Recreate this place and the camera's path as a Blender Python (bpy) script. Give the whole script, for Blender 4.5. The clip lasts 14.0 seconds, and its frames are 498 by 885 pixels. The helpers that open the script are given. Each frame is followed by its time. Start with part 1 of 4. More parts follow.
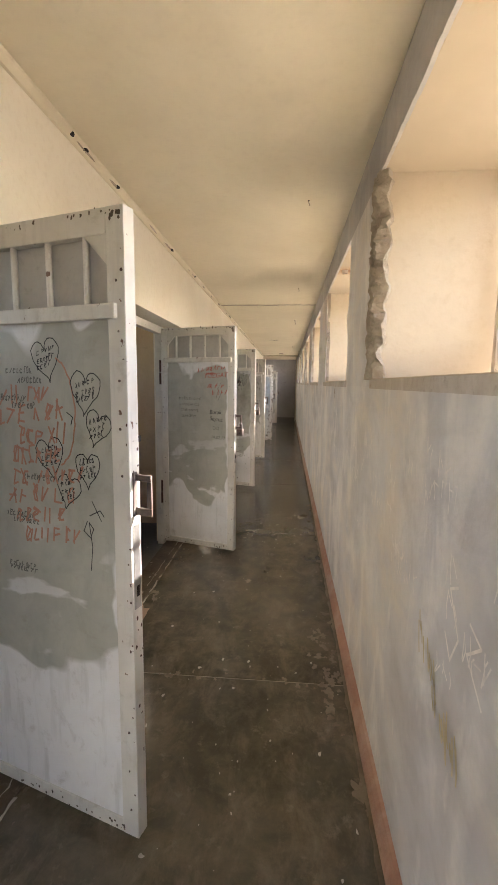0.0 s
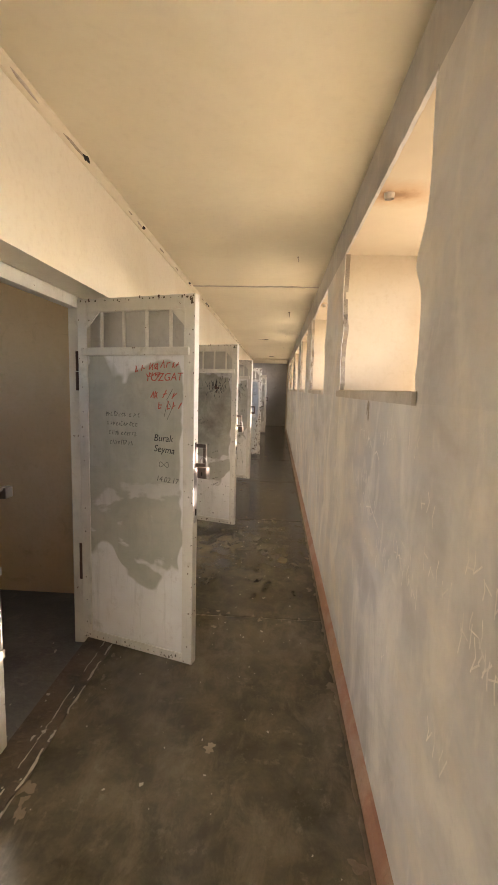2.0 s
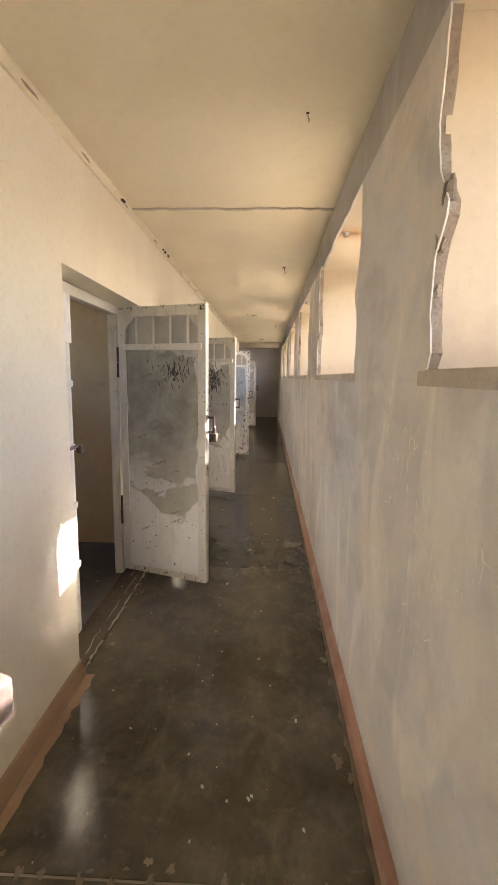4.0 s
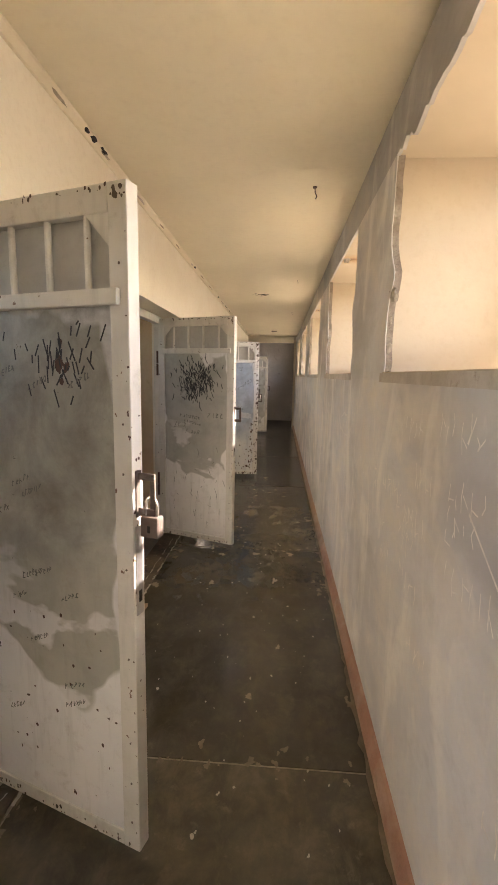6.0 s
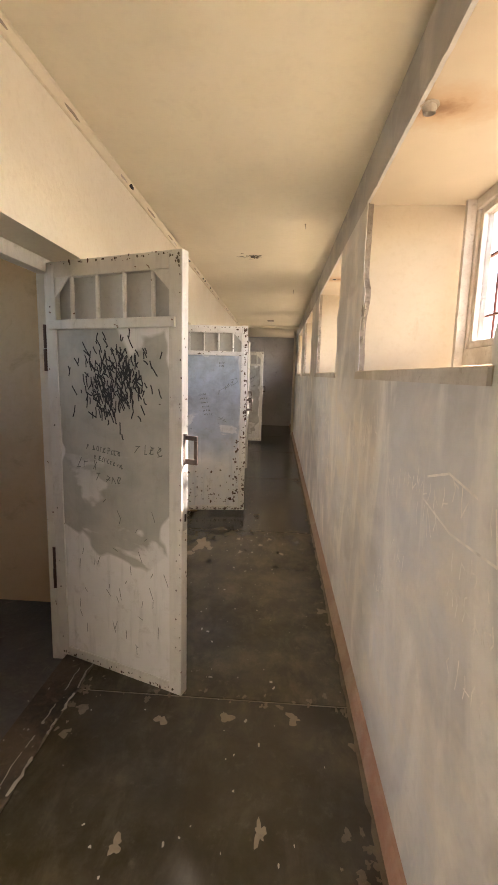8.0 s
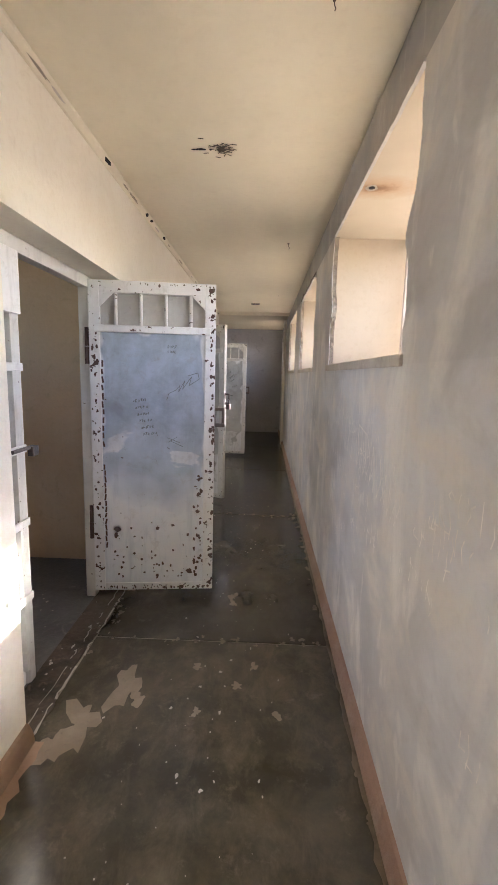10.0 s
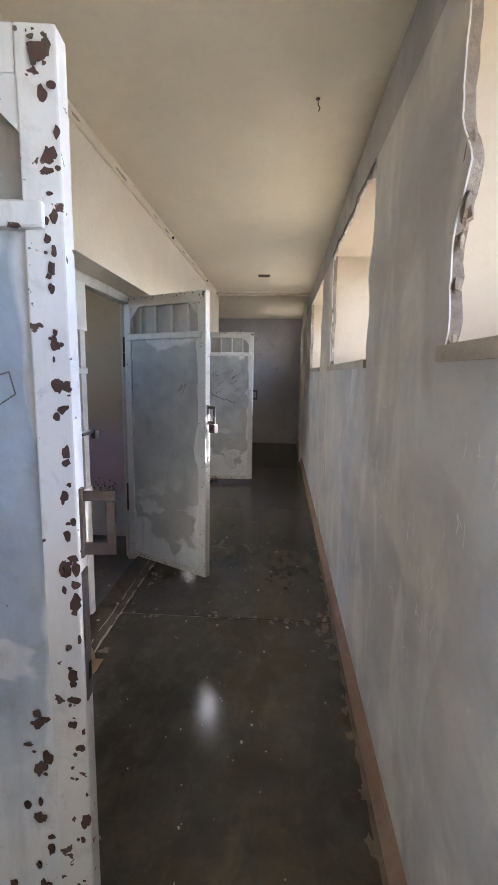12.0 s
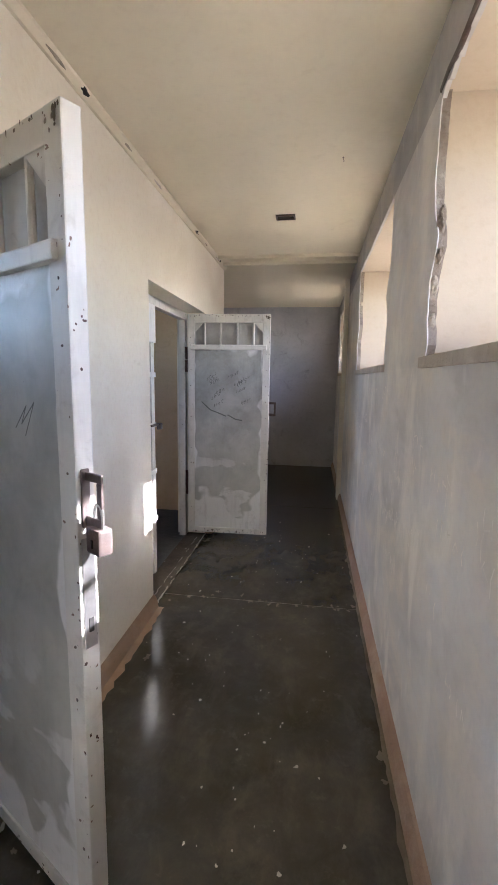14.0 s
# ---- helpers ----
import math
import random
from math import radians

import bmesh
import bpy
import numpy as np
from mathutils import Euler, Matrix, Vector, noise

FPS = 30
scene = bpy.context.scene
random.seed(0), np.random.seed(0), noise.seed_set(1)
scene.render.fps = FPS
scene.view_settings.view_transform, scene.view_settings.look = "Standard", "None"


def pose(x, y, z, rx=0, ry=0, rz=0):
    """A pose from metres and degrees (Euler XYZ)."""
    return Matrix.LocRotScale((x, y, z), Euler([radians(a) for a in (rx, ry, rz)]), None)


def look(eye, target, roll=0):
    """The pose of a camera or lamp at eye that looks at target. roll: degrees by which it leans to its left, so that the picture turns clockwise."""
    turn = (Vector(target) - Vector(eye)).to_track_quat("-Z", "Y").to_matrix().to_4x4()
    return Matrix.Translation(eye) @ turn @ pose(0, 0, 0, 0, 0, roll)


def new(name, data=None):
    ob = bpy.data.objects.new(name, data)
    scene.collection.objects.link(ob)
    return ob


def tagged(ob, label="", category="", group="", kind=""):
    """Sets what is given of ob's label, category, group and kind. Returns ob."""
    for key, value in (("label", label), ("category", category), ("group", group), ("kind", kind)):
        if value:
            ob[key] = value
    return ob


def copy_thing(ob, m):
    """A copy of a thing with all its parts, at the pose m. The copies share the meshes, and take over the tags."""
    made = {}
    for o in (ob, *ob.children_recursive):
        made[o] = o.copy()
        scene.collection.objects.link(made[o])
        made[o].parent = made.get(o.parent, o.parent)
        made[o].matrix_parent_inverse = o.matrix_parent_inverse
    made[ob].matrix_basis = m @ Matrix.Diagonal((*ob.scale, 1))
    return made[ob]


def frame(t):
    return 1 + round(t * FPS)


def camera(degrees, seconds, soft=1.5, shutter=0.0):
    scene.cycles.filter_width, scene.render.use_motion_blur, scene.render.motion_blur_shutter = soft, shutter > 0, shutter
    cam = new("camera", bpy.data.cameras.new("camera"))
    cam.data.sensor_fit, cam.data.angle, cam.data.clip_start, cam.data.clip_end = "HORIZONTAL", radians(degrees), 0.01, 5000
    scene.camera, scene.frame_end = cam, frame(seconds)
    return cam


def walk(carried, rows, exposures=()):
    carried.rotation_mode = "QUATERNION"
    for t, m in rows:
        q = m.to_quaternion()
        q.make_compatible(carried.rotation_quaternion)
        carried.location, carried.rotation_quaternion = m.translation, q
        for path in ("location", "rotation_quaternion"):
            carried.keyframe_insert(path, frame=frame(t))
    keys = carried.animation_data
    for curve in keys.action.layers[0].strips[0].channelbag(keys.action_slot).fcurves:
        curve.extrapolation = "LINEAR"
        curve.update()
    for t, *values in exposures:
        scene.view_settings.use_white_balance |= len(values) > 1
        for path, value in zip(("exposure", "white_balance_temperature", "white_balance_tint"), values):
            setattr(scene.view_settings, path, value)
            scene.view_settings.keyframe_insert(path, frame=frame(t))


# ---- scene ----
cam = camera(58.4, 14.0)
PATH = [
    (0, (0.135, -0.304, 1.547), (-0.032, 1.671, 1.284), 0.6),
    (0.5, (0.115, 0.037, 1.559), (-0.029, 2.015, 1.303), 0.8),
    (1, (0.13, 0.425, 1.554), (-0.001, 2.405, 1.303), 0.9),
    (1.5, (0.149, 0.828, 1.567), (0.018, 2.809, 1.326), 1.3),
    (2, (0.101, 1.26, 1.567), (-0.016, 3.242, 1.326), 1.5),
    (2.5, (0.109, 1.685, 1.577), (-0.031, 3.666, 1.34), 1.4),
    (3, (0.111, 2.128, 1.583), (-0.021, 4.106, 1.321), 1.7),
    (3.5, (0.09, 2.576, 1.573), (0.025, 4.554, 1.286), 1.1),
    (3.7, (0.092, 2.75, 1.56), (0.023, 4.727, 1.268), 0.9),
    (5.8, (0.079, 4.701, 1.527), (-0.053, 6.676, 1.236), 1.5),
    (6, (0.068, 4.894, 1.55), (-0.063, 6.867, 1.25), 1.1),
    (6.5, (0.07, 5.388, 1.533), (-0.075, 7.358, 1.218), 0.8),
    (7, (0.071, 5.858, 1.518), (-0.072, 7.828, 1.199), 1.0),
    (7.5, (0.077, 6.329, 1.533), (-0.046, 8.298, 1.205), 0.7),
    (8, (0.078, 6.805, 1.542), (-0.042, 8.778, 1.238), 1.5),
    (8.2, (0.083, 6.99, 1.538), (-0.041, 8.965, 1.246), 1.6),
    (10.3, (0.054, 9.039, 1.489), (0.001, 11.014, 1.182), 1.5),
    (10.5, (0.101, 9.248, 1.52), (0.015, 11.221, 1.199), 1.2),
    (11, (0.097, 9.765, 1.499), (0.013, 11.736, 1.17), 1.4),
    (11.5, (0.106, 10.283, 1.488), (0.009, 12.254, 1.164), 0.8),
    (12, (0.114, 10.8, 1.496), (-0.022, 12.771, 1.19), 0.9),
    (12.5, (0.111, 11.329, 1.505), (-0.029, 13.299, 1.192), 0.6),
    (13, (0.128, 11.849, 1.492), (-0.059, 13.815, 1.176), 0.6),
    (13.5, (0.124, 12.339, 1.503), (-0.11, 14.301, 1.189), 0.7),
    (14, (0.124, 12.87, 1.489), (-0.152, 14.83, 1.2), 0.9),
]
EXPOSURES = [(0.0, 3.17, 6420, 18), (1.5, 3.22, 7220, 20), (3.5, 3.27, 6620, 20), (6.5, 3.17, 7020, 21), (7.5, 3.22, 7020, 21), (8.2, 3.27, 6820, 21), (10.5, 3.27, 5450, 21), (11.0, 3.27, 5250, 19), (12.0, 3.22, 5340, 17), (12.5, 3.47, 5890, 16), (13.5, 3.39, 5740, 20), (14.0, 3.34, 5440, 20)]
walk(cam, [(t, look(eye, target, roll)) for t, eye, target, roll in PATH], EXPOSURES)

# ---- plan, in metres: the corridor runs along y ----
XR, XL, ZC = 0.505, -0.855, 2.64          # wall faces and ceiling
XO = 1.12                                  # outer face of the window wall
SILL, HEAD = 1.572, 2.425
WINDOWS = [(0.03, 1.70), (2.586, 4.22), (5.19, 6.85), (7.736, 9.28), (10.22, 11.93), (12.93, 14.53), (15.42, 17.05), (18.55, 19.95)]
OPENINGS = [(-0.05, 1.24), (2.523, 3.83), (5.10, 6.40), (7.67, 9.0), (10.30, 11.58), (12.88, 14.20), (15.48, 16.87)]
HINGES = [(-1.02, 1.17), (-1.02, 3.74), (-1.0, 6.29), (-1.035, 8.92), (-1.015, 11.47), (-1.06, 14.13), (-0.99, 16.78)]
ENDS = [(-0.322, 0.948), (-0.318, 3.52), (-0.33, 6.067), (-0.32, 8.654), (-0.251, 11.56), (-0.387, 13.766), (-0.258, 16.80)]
SOFFIT = 2.05
Y0, Y1 = -2.9, 20.45                       # corridor ends
LEFT_END = 17.72
STUBS = {0: (0.56, 0.75), 1: (0.56, 3.34), 2: (0.55, 5.9), 3: (0.54, 8.44), 4: (0.56, 11.11)}
XC = -3.3                                  # back of the cells

# ---- world, sun, exposure ----
SUN = Vector((-1.0, -0.2, -0.77)).normalized()
world = bpy.data.worlds.new("sky")
scene.world = world
world.use_nodes = True
wn = world.node_tree.nodes
sky = wn.new("ShaderNodeTexSky")
sky.sky_type, sky.sun_disc = "NISHITA", False
sky.sun_elevation = math.asin(-SUN.z)
sky.sun_rotation = math.atan2(-SUN.x, -SUN.y)
world.node_tree.links.new(sky.outputs[0], wn["Background"].inputs[0])
wn["Background"].inputs[1].default_value = 0.15
lamp = bpy.data.lights.new("sun", "SUN")
lamp.energy, lamp.angle, lamp.color = 4.6, radians(0.5), (1.0, 0.95, 0.87)
new("sun", lamp).matrix_world = look((0, 0, 0), SUN)


# ---- materials ----
def nodes_of(name):
    m = bpy.data.materials.new(name)
    m.use_nodes = True
    t = m.node_tree
    return m, t, t.nodes["Principled BSDF"]


def put(t, kind, **values):
    n = t.nodes.new(kind)
    for k, v in values.items():
        n.inputs[k.replace("_", " ")].default_value = v
    return n


def ramp(t, source, a, b):
    n = t.nodes.new("ShaderNodeMapRange")
    n.inputs["From Min"].default_value, n.inputs["From Max"].default_value = a, b
    t.links.new(source, n.inputs["Value"])
    return n.outputs["Result"]


def blend(t, fac, a, b):
    n = t.nodes.new("ShaderNodeMix")
    n.data_type = "RGBA"
    for i, v in ((0, fac), (6, a), (7, b)):
        if isinstance(v, (int, float)):
            n.inputs[i].default_value = v
        elif isinstance(v, tuple):
            n.inputs[i].default_value = (*v, 1)
        else:
            t.links.new(v, n.inputs[i])
    return n.outputs[2]


def calc(t, op, a, b):
    n = t.nodes.new("ShaderNodeMath")
    n.operation, n.use_clamp = op, op != "ADD"
    for i, v in enumerate((a, b)):
        if isinstance(v, (int, float)):
            n.inputs[i].default_value = v
        else:
            t.links.new(v, n.inputs[i])
    return n.outputs[0]


def place(t, stretch=(1, 1, 1), shuffle=False):
    """Object coordinates, stretched; shuffle shifts them by each object's own random number."""
    c = t.nodes.new("ShaderNodeTexCoord").outputs["Object"]
    if shuffle:
        info = t.nodes.new("ShaderNodeObjectInfo")
        sc = t.nodes.new("ShaderNodeVectorMath")
        sc.operation = "SCALE"
        sc.inputs[0].default_value = (37, 19, 53)
        t.links.new(info.outputs["Random"], sc.inputs["Scale"])
        ad = t.nodes.new("ShaderNodeVectorMath")
        t.links.new(c, ad.inputs[0])
        t.links.new(sc.outputs[0], ad.inputs[1])
        c = ad.outputs[0]
    mp = t.nodes.new("ShaderNodeMapping")
    mp.inputs["Scale"].default_value = stretch
    t.links.new(c, mp.inputs["Vector"])
    return mp.outputs[0]


def grain(t, where, scale, detail=5, rough=0.6, warp=0.0):
    n = put(t, "ShaderNodeTexNoise", Scale=scale, Detail=detail, Roughness=rough, Distortion=warp)
    t.links.new(where, n.inputs["Vector"])
    return n.outputs["Fac"]


def relief(t, bsdf, height, strength, distance=0.01):
    b = put(t, "ShaderNodeBump", Strength=strength, Distance=distance)
    t.links.new(height, b.inputs["Height"])
    t.links.new(b.outputs[0], bsdf.inputs["Normal"])


def surface(name, base, worn, stain, rough=0.75, big=1.6, fine=28, stretch=(1, 1, 1), bump=0.25, worn_at=(0.45, 0.65), stain_at=(0.58, 0.75), metal=0.0, shuffle=False, spec=0.5):
    m, t, p = nodes_of(name)
    w = place(t, stretch, shuffle)
    g1, g2, g3 = grain(t, w, big, 6, 0.62, 0.4), grain(t, w, fine, 4), grain(t, w, big * 4.3, 7, 0.7, 0.8)
    c = blend(t, ramp(t, g1, *worn_at), base, worn)
    c = blend(t, calc(t, "MULTIPLY", ramp(t, g3, *stain_at), 0.75), c, stain)
    c = blend(t, calc(t, "MULTIPLY", ramp(t, g2, 0.5, 0.8), 0.25), c, stain)
    t.links.new(c, p.inputs["Base Color"])
    t.links.new(calc(t, "ADD", calc(t, "MULTIPLY", g3, 0.25), rough - 0.12), p.inputs["Roughness"])
    p.inputs["Metallic"].default_value = metal
    p.inputs["Specular IOR Level"].default_value = spec
    relief(t, p, calc(t, "ADD", g2, calc(t, "ADD", g3, g1)), bump)
    return m


def floor_material(name, worn):
    """Polished dark screed; worn sets how far the pale mottling has come through."""
    m, t, p = nodes_of(name)
    w = place(t, shuffle=True)
    g1, g2 = grain(t, w, 1.5, 5, 0.62, 0.3), grain(t, w, 5.0, 8, 0.7, 0.3)
    g3, g4 = grain(t, w, 60, 3, 0.6), grain(t, w, 14, 7, 0.72, 0.2)
    wipe = grain(t, place(t, (1.0, 0.5, 1), True), 9, 7, 0.72, 0.4)
    c = blend(t, ramp(t, g1, 0.28, 0.72), (0.040, 0.034, 0.017), tuple(0.6 * worn * v + 0.03 for v in (0.20, 0.165, 0.095)))
    c = blend(t, calc(t, "MULTIPLY", ramp(t, g2, 0.42, 0.80), worn), c, (0.24, 0.20, 0.13))
    c = blend(t, calc(t, "MULTIPLY", ramp(t, wipe, 0.48, 0.80), worn), c, (0.28, 0.235, 0.165))
    c = blend(t, calc(t, "MULTIPLY", ramp(t, g1, 0.50, 0.25), 0.4), c, (0.036, 0.029, 0.014))
    c = blend(t, calc(t, "MULTIPLY", ramp(t, g4, 0.58, 0.76), 0.7 * worn), c, (0.36, 0.31, 0.23))
    c = blend(t, calc(t, "MULTIPLY", ramp(t, g3, 0.5, 0.85), 0.2), c, (0.045, 0.036, 0.022))
    t.links.new(c, p.inputs["Base Color"])
    t.links.new(calc(t, "ADD", calc(t, "MULTIPLY", ramp(t, g2, 0.3, 0.7), 0.03 + 0.1 * worn), calc(t, "ADD", calc(t, "MULTIPLY", g1, 0.13), 0.07 + 0.05 * worn)), p.inputs["Roughness"])
    relief(t, p, calc(t, "ADD", g3, g2), 0.04, 0.004)
    return m


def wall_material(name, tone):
    """Old grey distemper: cloudy pale wear, slanting trowel wipes, bare beige patches; tone below 1 paints shade in."""
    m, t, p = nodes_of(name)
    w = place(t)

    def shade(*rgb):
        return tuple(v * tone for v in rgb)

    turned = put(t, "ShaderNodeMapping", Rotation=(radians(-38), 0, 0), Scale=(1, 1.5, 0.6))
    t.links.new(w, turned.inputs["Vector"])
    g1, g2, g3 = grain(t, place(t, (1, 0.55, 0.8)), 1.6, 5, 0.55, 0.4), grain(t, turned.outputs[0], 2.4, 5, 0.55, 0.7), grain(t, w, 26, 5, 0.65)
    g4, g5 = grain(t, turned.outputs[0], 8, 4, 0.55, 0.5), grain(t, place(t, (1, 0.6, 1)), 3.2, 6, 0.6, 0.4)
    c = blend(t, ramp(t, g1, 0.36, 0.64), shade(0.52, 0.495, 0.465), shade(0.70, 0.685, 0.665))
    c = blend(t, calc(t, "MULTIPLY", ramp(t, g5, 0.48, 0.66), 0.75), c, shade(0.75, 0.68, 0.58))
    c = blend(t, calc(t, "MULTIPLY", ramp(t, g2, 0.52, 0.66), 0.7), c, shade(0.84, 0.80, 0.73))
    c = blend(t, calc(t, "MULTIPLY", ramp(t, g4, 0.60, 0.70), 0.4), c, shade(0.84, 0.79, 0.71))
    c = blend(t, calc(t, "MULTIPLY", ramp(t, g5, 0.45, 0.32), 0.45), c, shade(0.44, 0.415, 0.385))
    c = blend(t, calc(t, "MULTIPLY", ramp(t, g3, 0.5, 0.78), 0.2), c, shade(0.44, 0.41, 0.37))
    t.links.new(c, p.inputs["Base Color"])
    p.inputs["Roughness"].default_value = 0.8
    p.inputs["Specular IOR Level"].default_value = 0.3
    relief(t, p, calc(t, "ADD", calc(t, "MULTIPLY", g3, 0.5), calc(t, "ADD", g2, g5)), 0.3)
    return m


def banded_material():
    """Cell plaster in old coats: tan above, faded pink below it, bare whitewash at the foot."""
    m, t, p = nodes_of("tan, pink and white cell plaster")
    sep = t.nodes.new("ShaderNodeSeparateXYZ")
    t.links.new(t.nodes.new("ShaderNodeTexCoord").outputs["Object"], sep.inputs[0])
    w = place(t)
    g, f = grain(t, w, 2.6, 6, 0.65, 0.3), grain(t, w, 24, 5, 0.65)
    z = calc(t, "ADD", sep.outputs["Z"], calc(t, "MULTIPLY", g, 0.5))
    c = blend(t, ramp(t, z, 0.62, 0.72), (0.76, 0.73, 0.70), (0.70, 0.52, 0.56))
    c = blend(t, ramp(t, z, 1.15, 1.35), c, (0.68, 0.52, 0.33))
    c = blend(t, calc(t, "MULTIPLY", ramp(t, g, 0.5, 0.7), 0.4), c, (0.62, 0.50, 0.38))
    c = blend(t, calc(t, "MULTIPLY", ramp(t, f, 0.55, 0.8), 0.3), c, (0.36, 0.29, 0.23))
    t.links.new(c, p.inputs["Base Color"])
    p.inputs["Roughness"].default_value = 0.85
    relief(t, p, calc(t, "ADD", g, f), 0.2)
    return m


def head_material():
    """Limewash of a window head with a smoky rust bloom round the conduit at the object's origin."""
    m, t, p = nodes_of("rust-bloomed limewash")
    c0 = t.nodes.new("ShaderNodeTexCoord").outputs["Object"]
    mp = put(t, "ShaderNodeMapping", Location=(-0.11, -0.03, 0), Rotation=(0, 0, radians(-20)), Scale=(3.4, 6.5, 1))
    t.links.new(c0, mp.inputs["Vector"])
    ln = t.nodes.new("ShaderNodeVectorMath")
    ln.operation = "LENGTH"
    t.links.new(mp.outputs[0], ln.inputs[0])
    w = place(t)
    g, f = grain(t, w, 9, 7, 0.68, 0.1), grain(t, w, 1.2, 4)
    far = calc(t, "ADD", ln.outputs["Value"], calc(t, "MULTIPLY", g, 0.9))
    c = blend(t, ramp(t, f, 0.35, 0.65), (0.49, 0.415, 0.295), (0.43, 0.36, 0.255))
    c = blend(t, calc(t, "MULTIPLY", ramp(t, far, 1.45, 0.55), 0.75), c, (0.36, 0.19, 0.07))
    c = blend(t, calc(t, "MULTIPLY", ramp(t, far, 0.85, 0.45), 0.7), c, (0.12, 0.055, 0.02))
    t.links.new(c, p.inputs["Base Color"])
    p.inputs["Roughness"].default_value = 0.85
    relief(t, p, g, 0.12)
    return m


def door_material(name, top, patch, low, rust, spots, patch_low=0.62, patch_high=1.71, smoke=0.0, sides=(0.155, 0.80), soft=0.025):
    """Old brush-painted sheet steel: a darker overpainted field with a brushed edge, soot, chips and rust."""
    m, t, p = nodes_of(name)
    c0 = t.nodes.new("ShaderNodeTexCoord").outputs["Object"]
    sep = t.nodes.new("ShaderNodeSeparateXYZ")
    t.links.new(c0, sep.inputs[0])
    w = place(t, shuffle=True)
    edge = grain(t, w, 3.6, 2, 0.4, 0.5)
    sweep = grain(t, place(t, (1.3, 1, 2.6), True), 2.2, 4, 0.5, 0.25)
    off = calc(t, "ADD", sep.outputs["X"], -0.46)
    side = calc(t, "ABSOLUTE", off, 0)
    bowl = calc(t, "MULTIPLY", calc(t, "MULTIPLY", side, side), 1.6)
    z = calc(t, "ADD", sep.outputs["Z"], calc(t, "ADD", calc(t, "MULTIPLY", edge, 0.55), calc(t, "MULTIPLY", calc(t, "SUBTRACT", 0.12, bowl), 1.0)))
    x = calc(t, "ADD", sep.outputs["X"], calc(t, "MULTIPLY", edge, 0.2))
    field = calc(t, "MULTIPLY", ramp(t, z, patch_low + 0.262 - soft / 2, patch_low + 0.262 + soft / 2), ramp(t, z, patch_high + 0.30, patch_high + 0.27))
    field = calc(t, "MULTIPLY", field, calc(t, "MULTIPLY", ramp(t, x, sides[0], sides[0] + 0.012), ramp(t, x, sides[1], sides[1] - 0.012)))
    # pale brush strokes that eat into the lower half of the field
    reach = ramp(t, sep.outputs["Z"], patch_low + 0.50, patch_low + 0.12)
    stroke = calc(t, "MULTIPLY", ramp(t, sweep, 0.57, 0.61), calc(t, "MULTIPLY", reach, 0.8))
    field = calc(t, "MULTIPLY", field, calc(t, "SUBTRACT", 1.0, stroke))
    cloud = grain(t, w, 5.5, 5, 0.6, 0.5)
    c = blend(t, ramp(t, cloud, 0.35, 0.7), low, top)
    c = blend(t, field, c, blend(t, ramp(t, cloud, 0.4, 0.68), patch, tuple(v * 0.8 for v in patch)))
    smear = grain(t, place(t, (9, 9, 1.2), True), 2.4, 4)
    c = blend(t, calc(t, "MULTIPLY", ramp(t, smear, 0.54, 0.74), 0.35), c, tuple(v * 0.7 for v in patch))
    dirt = grain(t, w, 13, 7, 0.72, 0.4)
    c = blend(t, calc(t, "MULTIPLY", ramp(t, dirt, 0.55, 0.72), 0.35), c, (0.30, 0.25, 0.18))
    if smoke:
        haze = calc(t, "MULTIPLY", ramp(t, grain(t, w, 4.5, 7, 0.68, 0.3), 0.36, 0.66), calc(t, "MULTIPLY", ramp(t, z, 1.0, 1.45), smoke))
        c = blend(t, haze, c, (0.085, 0.07, 0.052))
    chip = ramp(t, grain(t, w, 30, 3, 0.55, 0.3), spots, spots + 0.02)
    c = blend(t, chip, c, rust)
    t.links.new(c, p.inputs["Base Color"])
    t.links.new(calc(t, "ADD", calc(t, "MULTIPLY", cloud, 0.3), 0.28), p.inputs["Roughness"])
    relief(t, p, calc(t, "ADD", cloud, calc(t, "MULTIPLY", chip, -0.5)), 0.12, 0.006)
    return m


def plain(name, colour, rough=0.5, metal=0.0):
    m, t, p = nodes_of(name)
    w = place(t)
    c = blend(t, ramp(t, grain(t, w, 22, 5), 0.35, 0.7), colour, tuple(v * 0.72 for v in colour))
    t.links.new(c, p.inputs["Base Color"])
    p.inputs["Roughness"].default_value, p.inputs["Metallic"].default_value = rough, metal
    return m


CEIL = surface("ceiling limewash", (0.76, 0.69, 0.53), (0.70, 0.63, 0.47), (0.60, 0.52, 0.38), 0.9, 0.7, 24, bump=0.10, stain_at=(0.64, 0.85))
WHITE = surface("white limewash", (0.82, 0.76, 0.63), (0.77, 0.70, 0.56), (0.58, 0.48, 0.35), 0.8, 1.3, 34, bump=0.16, stain_at=(0.64, 0.85))
GREY = wall_material("worn grey plaster", 1.0)
# same plaster toned down: shade round the windows is put into the colour
SHADEDBAND = wall_material("worn grey plaster with window band shade", 0.66)
SHADEDPIER = wall_material("worn grey plaster with pier shade", 0.96)
ENDGREY = surface("blue-grey end wall plaster", (0.42, 0.42, 0.435), (0.50, 0.50, 0.51), (0.24, 0.235, 0.24), 0.85, 1.2, 26, bump=0.25)
REVEAL = surface("ochre-tinted limewash", (0.50, 0.42, 0.30), (0.46, 0.385, 0.275), (0.38, 0.28, 0.17), 0.85, 1.1, 30, bump=0.15, stain_at=(0.62, 0.85))
HEADLIME = head_material()
RUBBLE = surface("broken mortar", (0.34, 0.285, 0.215), (0.44, 0.385, 0.30), (0.13, 0.095, 0.06), 0.95, 9, 60, bump=1.0)
